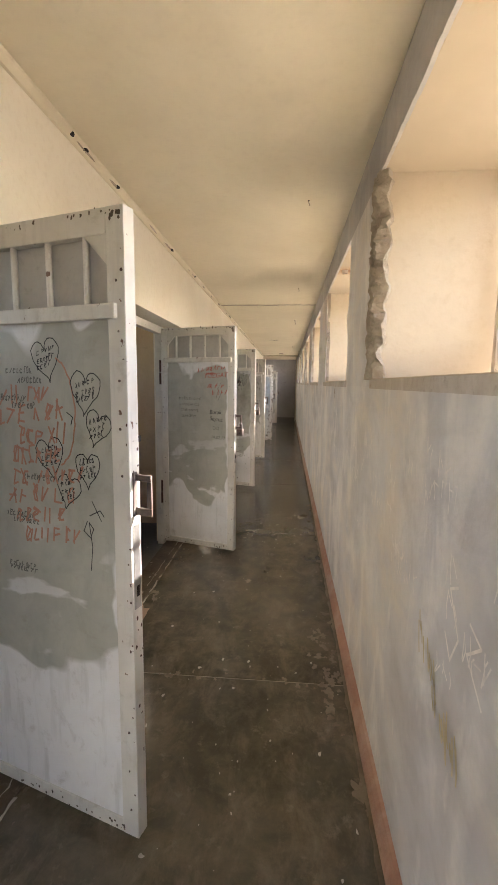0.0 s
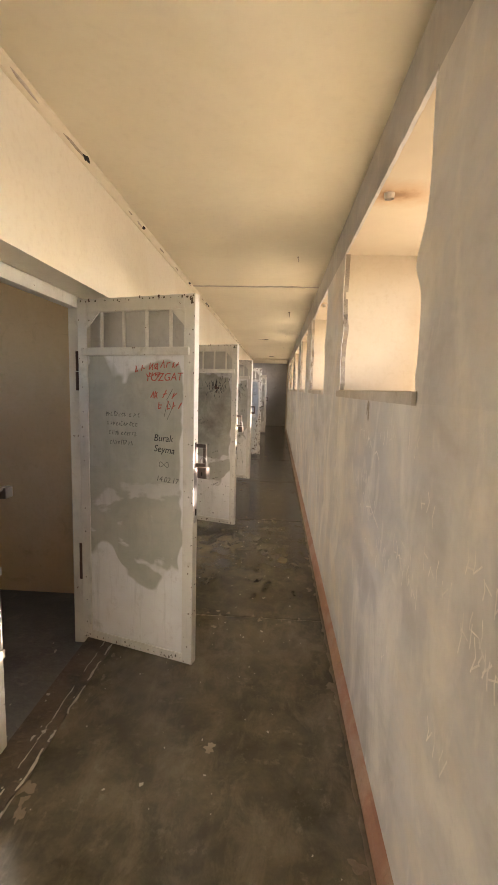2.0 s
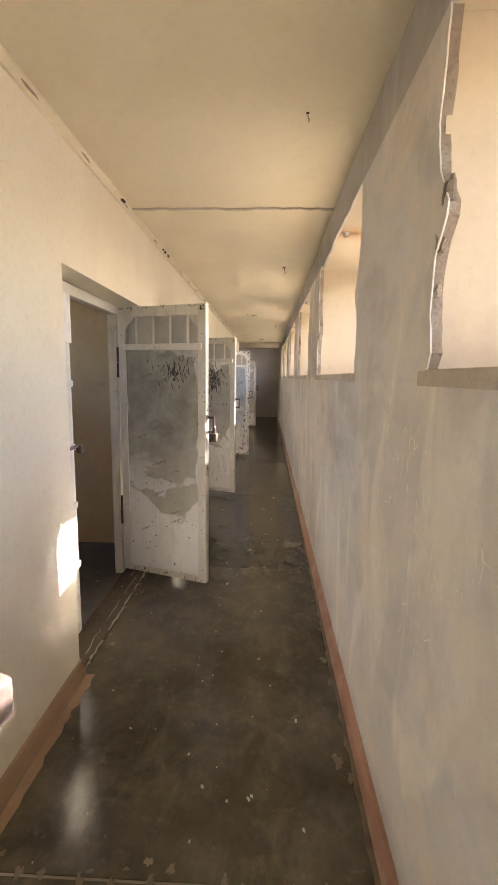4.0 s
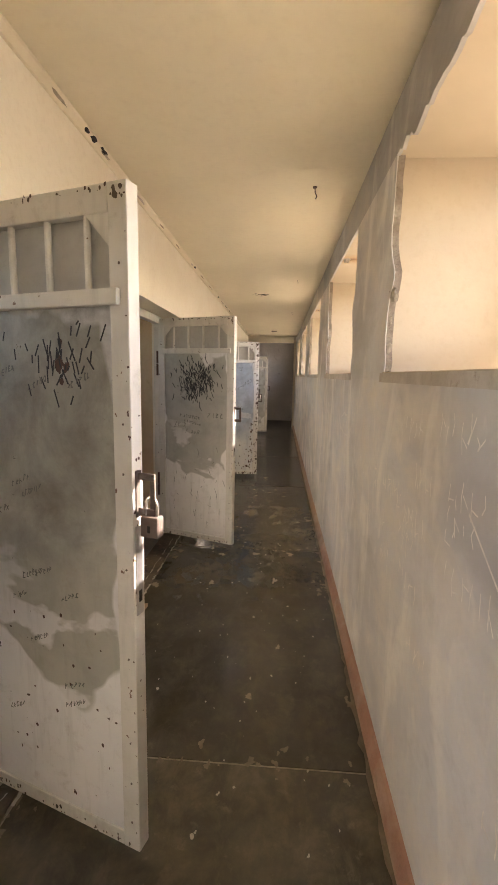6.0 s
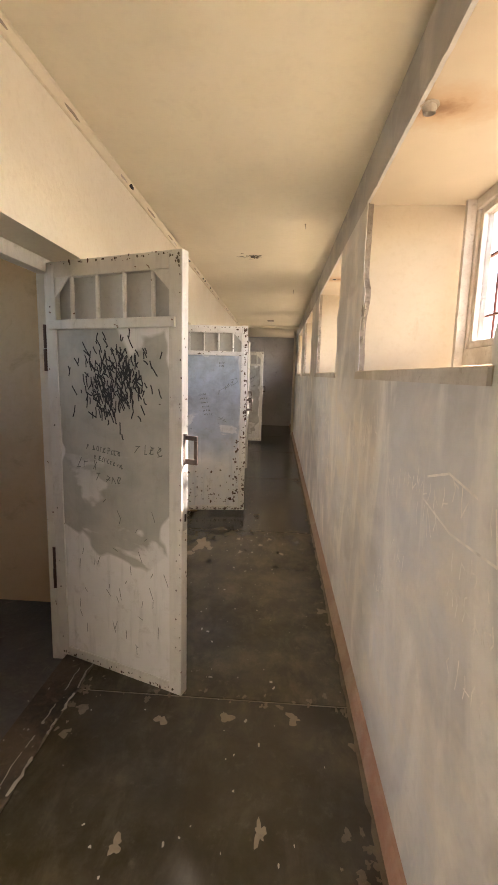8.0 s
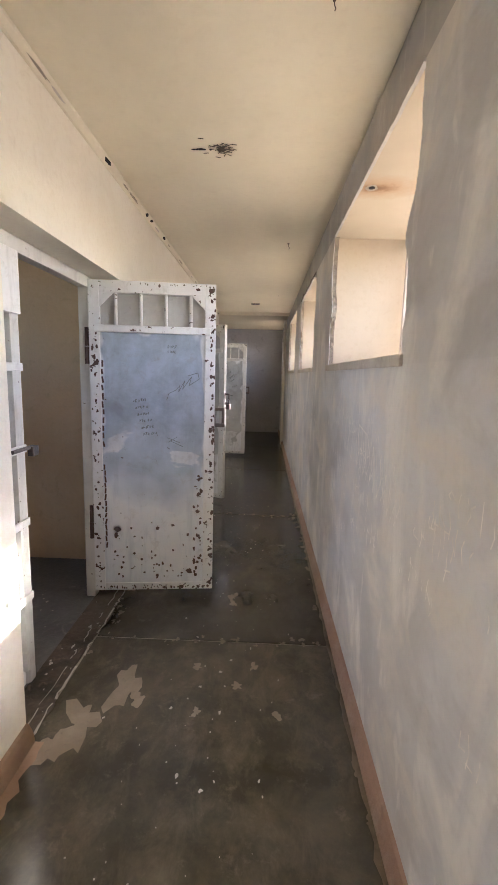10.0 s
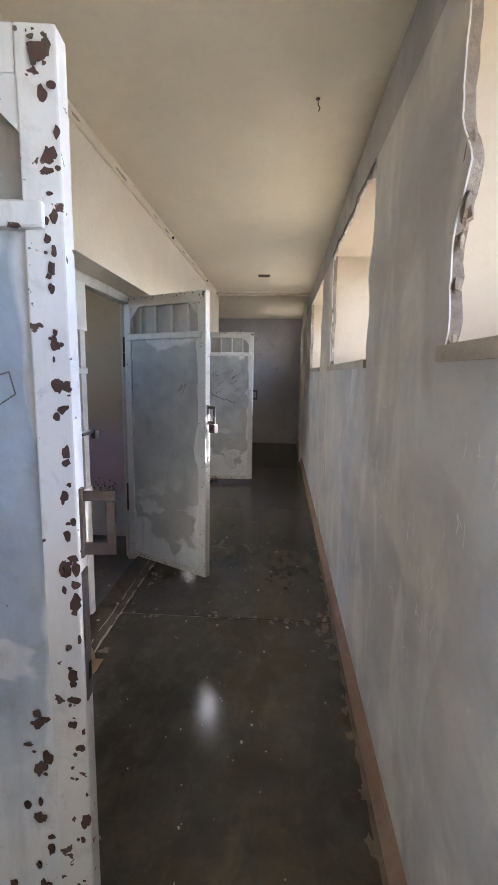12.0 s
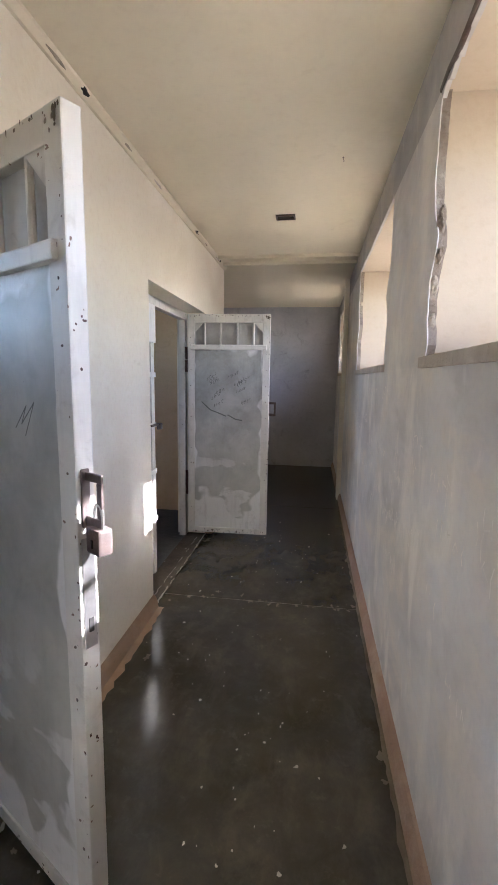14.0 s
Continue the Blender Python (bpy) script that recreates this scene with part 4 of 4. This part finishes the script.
tagged(finish(soot, "soot_marks", SOOT), "black soot marks low on a cell wall", "stain", kind="stuff")


# ---- small fixtures and damage ----
def lump(loc, size, r, squash=(1, 1, 1), material=None, name="lump", parent=None):
    bm = bmesh.new()
    bmesh.ops.create_icosphere(bm, subdivisions=2, radius=1)
    for v in bm.verts:
        k = r.uniform(0.65, 1.2)
        v.co = Vector((v.co.x * size * squash[0] * k + loc[0], v.co.y * size * squash[1] * k + loc[1], v.co.z * size * squash[2] * k + loc[2]))
    return finish(bm, name, material, parent)


r = random.Random(31)
# no holes are cut in the bead: dark lumps carry their shade
for y, z in ((1.74, 0), (1.87, 0), (2.27, 0), (3.45, 0), (4.36, 0), (5.95, 0), (7.03, 0), (7.10, 0), (7.22, 0), (9.60, 0), (11.34, 0), (12.16, 0), (12.30, 0), (12.72, 0), (14.74, 0), (16.5, 0), (17.4, 0)):
    ob = lump((XL + 0.02, y, ZC - 0.016), 0.019, r, (0.8, r.uniform(1.0, 2.6), 0.6), DARK, "cornice_hole")
    tagged(ob, "dark lump painted as the shade of a torn hole in the ceiling bead", "hole", "holes along the cornice", "structure")


for k in range(34):
    y = -0.4 + 0.54 * k + r.uniform(-0.2, 0.2)
    ob = lump((XL + 0.020, y, ZC - 0.020), r.uniform(0.006, 0.009), r, (0.9, r.uniform(7.0, 16.0), 0.9), RUBBLE if k % 3 else SILLEDGE, "cornice_break")
    tagged(ob, "crumbled grey stretch of the ceiling bead", "wall damage", "breaks along the cornice", "structure")


def hook(y, q):
    h = empty("ceiling_hook", pose(0.238, y, ZC), "small rusty wire hook in the ceiling", "hook", "ceiling hooks")
    part("wire", bent([(0, 0, 0.005), (0.002, 0.001, -0.03), (0.012, 0.004, -0.045), (0.005, 0.003, -0.06)], 0.0032), METAL, h)
    part("rose", rod(bmesh.new(), (0, 0, -0.006), (0, 0, 0.0), 0.011, 9), RUSTBROWN, h)
    h.scale = (q, q, q)


for y, q in ((2.56, 0.5), (5.06, 0.6), (7.70, 1.1), (10.3, 0.5), (12.88, 0.8), (15.44, 0.4)):
    hook(y, q)

vent = empty("ceiling_socket", pose(-0.115, 16.28, ZC), "empty rectangular lamp socket box in the ceiling", "socket box")
part("rim", boxes(((-0.07, -0.045, -0.012), (0.07, -0.033, 0)), ((-0.07, 0.033, -0.012), (0.07, 0.045, 0)), ((-0.07, -0.033, -0.012), (-0.058, 0.033, 0)), ((0.058, -0.033, -0.012), (0.07, 0.033, 0)), bevel=0.002), METAL, vent)
part("cavity", boxes(((-0.058, -0.033, -0.004), (0.058, 0.033, -0.001))), DARK, vent, "inside of the box, its shade painted dark")

scar = empty("ceiling_scar", pose(-0.235, 11.23, ZC), "broken lamp point with sooty torn plaster in the ceiling", "ceiling damage")
c = blobs([(-0.07, 0, 0.03), (-0.02, 0.004, 0.022), (-0.11, -0.002, 0.014)], 0, r, 0.002)
bmesh.ops.transform(c, matrix=Matrix.Rotation(math.pi / 2, 4, "X") @ Matrix.Diagonal((1, 1, 0.5, 1)), verts=c.verts)
for v in c.verts:
    v.co.z = -0.003
part("cavity", c, DARK, scar)
c = bmesh.new()
for k in range(90):
    a, q = r.uniform(0, 6.28), abs(r.gauss(0, 0.045))
    x, y = 0.045 + q * math.cos(a), q * 0.9 * math.sin(a)
    rod(c, (x, y, -0.002), (x + r.uniform(-0.03, 0.03), y + r.uniform(-0.02, 0.02), -0.003), 0.002, 5)
tagged(part("torn_plaster", c, THRESH, scar, "sooty torn plaster"), kind="stuff")

# pipe stubs in the window heads
for x, y in STUBS.values():
    st = empty("pipe_stub", pose(x, y, HEAD), "cut conduit stub with torn plaster in a window head", "pipe stub", "conduit stubs in the window heads")
    ring = bmesh.new()
    bmesh.ops.create_cone(ring, cap_ends=False, segments=14, radius1=0.020, radius2=0.024, depth=0.03, matrix=Matrix.Translation((0, 0, -0.012)))
    bmesh.ops.create_cone(ring, cap_ends=False, segments=14, radius1=0.015, radius2=0.018, depth=0.03, matrix=Matrix.Translation((0, 0, -0.012)))
    if y != STUBS[4][1]:
        part("tube", ring, PVC, st)
    else:
        ring.free()
        part("hole", rod(bmesh.new(), (0, 0, -0.010), (0, 0, 0.002), 0.016, 9), DARK, st, "bare conduit hole, its shade painted dark")
    part("torn_plaster", blobs([(0, 0, 0.030)], 0, r), RUBBLE, st).matrix_basis = pose(0, 0, -0.008, -90, 0, 0)

# soffits of the window openings take the reveal's limewash
for i, (a, b) in enumerate(WINDOWS):
    ox, oy = STUBS.get(i, (0.6, (a + b) / 2))
    head = boxes(((XR + 0.012 - ox, a - 0.02 - oy, -0.004), (XO - 0.001 - ox, b + 0.02 - oy, 0.01)))
    structure("window_head", head, HEADLIME if i in STUBS else REVEAL, "cream limewashed window head with a smoky rust bloom" if i in STUBS else "cream limewashed underside of a window head", "window head").location = (ox, oy, HEAD)
    # broken plaster lip along the head's inner edge
    q = random.Random(210 + i)
    deep = {2: 0.05, 5: 0.045}.get(i, 0.008)
    edge, y, drift = [], a, 0.0
    while y < b:
        drift = 0.8 * drift + q.uniform(-0.5, 0.5)
        grow = 0.25 + 0.75 * min(1.0, max(0.0, (y - a) / (b - a) * 1.6 - 0.4)) if i == 2 else 1.0
        edge.append((y, HEAD - 0.003 - deep * grow * min(1.0, abs(drift))))
        y += q.uniform(0.02, 0.05)
    structure("plaster_lip", prism([(a, HEAD + 0.012)] + edge + [(b, HEAD - 0.003), (b, HEAD + 0.012)], 0, XR - 0.004, XR + 0.011), SHADEDBAND, "ragged broken plaster lip along a window head", "wall damage")

# broken jamb with rubble at the first window
y0 = WINDOWS[0][1]
jamb = bmesh.new()
rows_, cols_ = 46, 7
grid = []
for k in range(rows_ + 1):
    z = SILL + (HEAD - SILL) * k / rows_
    w = 0.035 * noise.noise((0, 0, z * 5)) + 0.02 * noise.noise((5, 0, z * 17)) + 0.012 * noise.noise((8, 0, z * 51))
    grid.append([jamb.verts.new((XR + 0.004 + 0.03 * noise.noise((n * 0.9, 3, z * 11)) + 0.016 * noise.noise((n * 1.7, 9, z * 37)) + (0.03 if n == 0 else 0.0) + 0.008 * abs(noise.noise((n, 7, z * 60))), y0 - 0.02 + w * (1 - n / cols_) + 0.14 * n / cols_, z)) for n in range(cols_ + 1)])
for k in range(rows_):
    for n in range(cols_):
        jamb.faces.new((grid[k][n], grid[k][n + 1], grid[k + 1][n + 1], grid[k + 1][n]))
me = structure("broken_jamb", jamb, RUBBLE, "broken window jamb with bare mortar and rubble", "wall damage")
so = me.modifiers.new("thickness", "SOLIDIFY")
so.thickness, so.offset = 0.03, 0
for i, (y, side) in enumerate(((4.22, -1), (6.85, -1), (9.28, -1), (11.93, -1), (14.53, -1))):
    for k in range(7):
        z = 1.60 + 0.10 * k + r.uniform(-0.04, 0.04) if k < 4 else 1.93 + r.uniform(-0.08, 0.1)
        if k < 4:
            ob = lump((XR + 0.018, y - 0.002, z), r.uniform(0.009, 0.016), r, (0.8, 0.7, r.uniform(1.5, 4.0)), RUBBLE, "broken_plaster")
        else:
            ob = lump((XR + 0.012, y - r.uniform(0.02, 0.06), z), r.uniform(0.018, 0.028), r, (0.6, 0.8, r.uniform(1.0, 2.2)), MORTAR, "broken_plaster")
        tagged(ob, "crumbled plaster lump on a window jamb", "wall damage", "crumbled jamb plaster", "structure")

# loose cable along one window head
cu = bpy.data.curves.new("cable", "CURVE")
cu.dimensions, cu.bevel_depth, cu.bevel_resolution = "3D", 0.009, 2
sp = cu.splines.new("POLY")
sp.points.add(16)
for k, p in enumerate(sp.points):
    p.co = (XR - 0.006 + r.uniform(-0.006, 0.006), 12.93 + 1.6 * k / 16, HEAD - 0.006 + r.uniform(-0.01, 0.008), 1)
tmp = new("cable", cu)
me = bpy.data.meshes.new_from_object(tmp.evaluated_get(bpy.context.evaluated_depsgraph_get()))
bpy.data.objects.remove(tmp)
me.materials.clear()
me.materials.append(METAL)
tagged(new("cable", me), "dark crooked cable along a window head", "cable")

# dark damage under a window sill
tagged(finish((lambda b: (bmesh.ops.transform(b, matrix=Matrix.Translation((XR, 3.25, 0)) @ Matrix.Rotation(-math.pi / 2, 4, "Z"), verts=b.verts), b)[1])(blobs([(0, 1.50, 0.030), (0.01, 1.47, 0.022), (-0.02, 1.49, 0.02)], 0, r)), "wall_chip", RUBBLE), "chipped plaster under a window sill", "wall damage", kind="structure")


# ---- litter on the floor ----
def patch(x, y, q, r, n=22):
    """An uneven rounded outline with lobes."""
    waves = [(k, r.uniform(0, 6.28), r.uniform(0.1, 0.42) / k ** 0.4) for k in (2, 3, 5, 7)]
    sx, sy = r.uniform(0.6, 1.0), r.uniform(0.8, 1.4)
    out = []
    for k in range(n):
        a = k * 6.283 / n
        m = max(0.3, 0.8 + sum(g * math.sin(f * a + p) for f, p, g in waves)) * q
        out.append((x + sx * m * math.cos(a), y + sy * m * math.sin(a)))
    return out


r = random.Random(77)
worn = [(-0.56, 10.64, 0.13), (-0.68, 10.42, 0.13), (-0.74, 10.28, 0.10), (-0.11, 11.55, 0.05), (-0.10, 11.46, 0.03), (-0.24, 10.81, 0.032), (0.05, 10.83, 0.035), (-0.03, 10.68, 0.036), (0.16, 10.5, 0.03), (-0.2, 10.5, 0.03), (-0.39, 8.56, 0.035), (-0.1, 8.60, 0.035), (0.2, 8.62, 0.04), (0.07, 8.1, 0.03), (-0.40, 8.02, 0.03), (-0.04, 6.85, 0.025), (0.10, 7.26, 0.018), (-0.26, 4.22, 0.02), (-0.26, 4.01, 0.022), (-0.14, 3.02, 0.03), (-0.48, 10.56, 0.05)]
bm = bmesh.new()
for k, (x, y, q) in enumerate(worn):
    vs = [bm.verts.new((px, py, 0.0022 + 0.0001 * k)) for px, py in patch(x, y, q, r)]
    bm.faces.new(vs)
tagged(finish(bm, "worn_patches", SCAR), "pale bare patches where the floor finish has flaked", "floor wear", kind="stuff")
bm = bmesh.new()
for k in range(680):
    y, x = r.uniform(-1.5, 17.4), r.gauss(-0.15, 0.32)
    if not -0.8 < x < 0.44:
        continue
    q = r.choice((0.002, 0.003, 0.003, 0.004, 0.005, 0.006, 0.010))
    vs = [bm.verts.new((px, py, 0.003)) for px, py in patch(x, y, q, r, 7)]
    f = bm.faces.new(vs)
    e = bmesh.ops.extrude_face_region(bm, geom=[f])
    for v in e["geom"]:
        if isinstance(v, bmesh.types.BMVert):
            v.co.z = 0.0005
tagged(finish(bm, "plaster_flakes", FLAKE), "small pale plaster flakes scattered on the floor", "debris", kind="stuff")
# sandy dirt at the foot of the walls
bm = bmesh.new()
for k in range(110):
    y = r.uniform(-1, 17.5)
    left = r.random() < 0.5
    x = XL + 0.02 + abs(r.gauss(0, 0.05)) if left else XR - 0.04 - abs(r.gauss(0, 0.03))
    vs = [bm.verts.new((px, py, 0.0008 + 0.0001 * (k % 13))) for px, py in patch(x, y, r.uniform(0.012, 0.04), r, 18)]
    bm.faces.new(vs)
for x, y in ((0.40, 2.11), (0.38, 1.95), (0.39, 1.70), (0.37, 2.27), (0.40, 13.19), (0.42, 13.35), (0.40, 8.0)):
    for k in range(14):
        vs = [bm.verts.new((px, py, 0.0008 + 0.0001 * (k % 13))) for px, py in patch(x + r.gauss(0, 0.035), y + r.gauss(0, 0.08), r.uniform(0.006, 0.03), r, 16)]
        bm.faces.new(vs)
tagged(finish(bm, "floor_dirt", DIRT), "thin sandy dirt along the foot of the walls", "dirt", kind="stuff")

# sandy grit by each doorway and along the floor joints
bm = bmesh.new()
spread = [(-0.86 + abs(r.gauss(0, 0.05)), hy + r.gauss(-0.15, 0.25)) for hx, hy in HINGES for k in range(26)]
spread += [(r.uniform(-0.8, 0.45), y + r.gauss(0, 0.03)) for y in (1.856, 4.165, 6.47, 8.72, 11.04, 13.345, 15.67) for k in range(26)]
for k, (x, y) in enumerate(spread):
    vs = [bm.verts.new((px, py, 0.0021 + 0.00008 * (k % 17))) for px, py in patch(x, y, r.uniform(0.004, 0.024), r, 14)]
    bm.faces.new(vs)
tagged(finish(bm, "floor_grit", DIRT), "sandy grit by the doorways and along floor joints", "dirt", kind="stuff")

# pale broken mortar lines at the thresholds
bm = bmesh.new()
for n, (a, b) in enumerate(OPENINGS):
    for base, wide in ((-0.852, 0.016), (-0.90, 0.008)):
        y = a - 0.1
        while y < b + 0.02:
            long = r.uniform(0.06, 0.30)
            steps = 6
            side = [(base + r.gauss(0, 0.003), y + long * k / steps) for k in range(steps + 1)]
            other = [(x + wide * r.uniform(0.3, 1.0), yy) for x, yy in side[::-1]]
            bm.faces.new([bm.verts.new((px, py, 0.0085 + 0.0004 * r.random())) for px, py in side + other])
            y += long + r.uniform(0.005, 0.12)
tagged(finish(bm, "mortar_lines", FLAKE), "broken pale mortar lines along the cell thresholds", "floor wear", kind="stuff")
bm = bmesh.new()
for a, b in OPENINGS:
    for k in range(70):
        x, y, q = r.uniform(-1.9, -0.84), r.uniform(a + 0.05, b - 0.05), r.choice((0.004, 0.006, 0.008, 0.014))
        if x < -1.06 and r.random() < 0.5:
            continue
        z = 0.0095 if x > -1.05 else 0.002
        bm.faces.new([bm.verts.new((px, py, z + 0.0003 * r.random())) for px, py in patch(x, y, q, r, 8)])
tagged(finish(bm, "threshold_flakes", FLAKE), "pale plaster crumbs on the cell thresholds", "debris", kind="stuff")
# ragged tan paint that runs from the skirting on to the floor
ends = [Y0] + [v for o in OPENINGS for v in o] + [LEFT_END]
bm = bmesh.new()
for n, (a, b) in enumerate(zip(ends[::2], ends[1::2])):
    far = [(XL + 0.075 + 0.03 * noise.noise((n, k * 0.9, 2)) + 0.006 * r.uniform(-1, 1), a + (b - a) * k / 30) for k in range(31)]
    near_ = [(XL + 0.01, b), (XL + 0.01, a)]
    bm.faces.new([bm.verts.new((px, py, 0.0030)) for px, py in far + near_])
tagged(finish(bm, "floor_border", TAN), "ragged tan painted border at the wall's foot", "floor wear", kind="stuff")
bm = bmesh.new()
for n in range(9):
    a = -1 + 2.1 * n
    far = [(XR - 0.05 - 0.018 * noise.noise((n, k * 0.7, 5)) - 0.002 * r.random(), a + 2.1 * k / 40) for k in range(41)]
    bm.faces.new([bm.verts.new((px, py, 0.0032)) for px, py in far + [(XR - 0.02, a + 2.1), (XR - 0.02, a)]])
tagged(finish(bm, "floor_border", DIRT), "ragged sandy border along the window wall", "floor wear", kind="stuff")

# ---- floor slabs, last ----
floor = empty("floor", pose(0, 0, 0), "dark polished screed floor in large worn slabs", "floor", kind="structure")
cuts = [Y0, -0.45, 1.856, 4.165, 6.47, 8.72, 11.04, 13.345, 15.67, 17.95, Y1]
for a, b in zip(cuts, cuts[1:]):
    g = 0.005
    part("slab", boxes(((-0.846, a + g, -0.045), (XR + 0.01, b - g, 0.0)), bevel=0.003), DARKSCREED if a in (6.47, 11.04, 13.345, 15.67, 17.95) else MOTTLED if a < 1.9 else SCREED, floor)
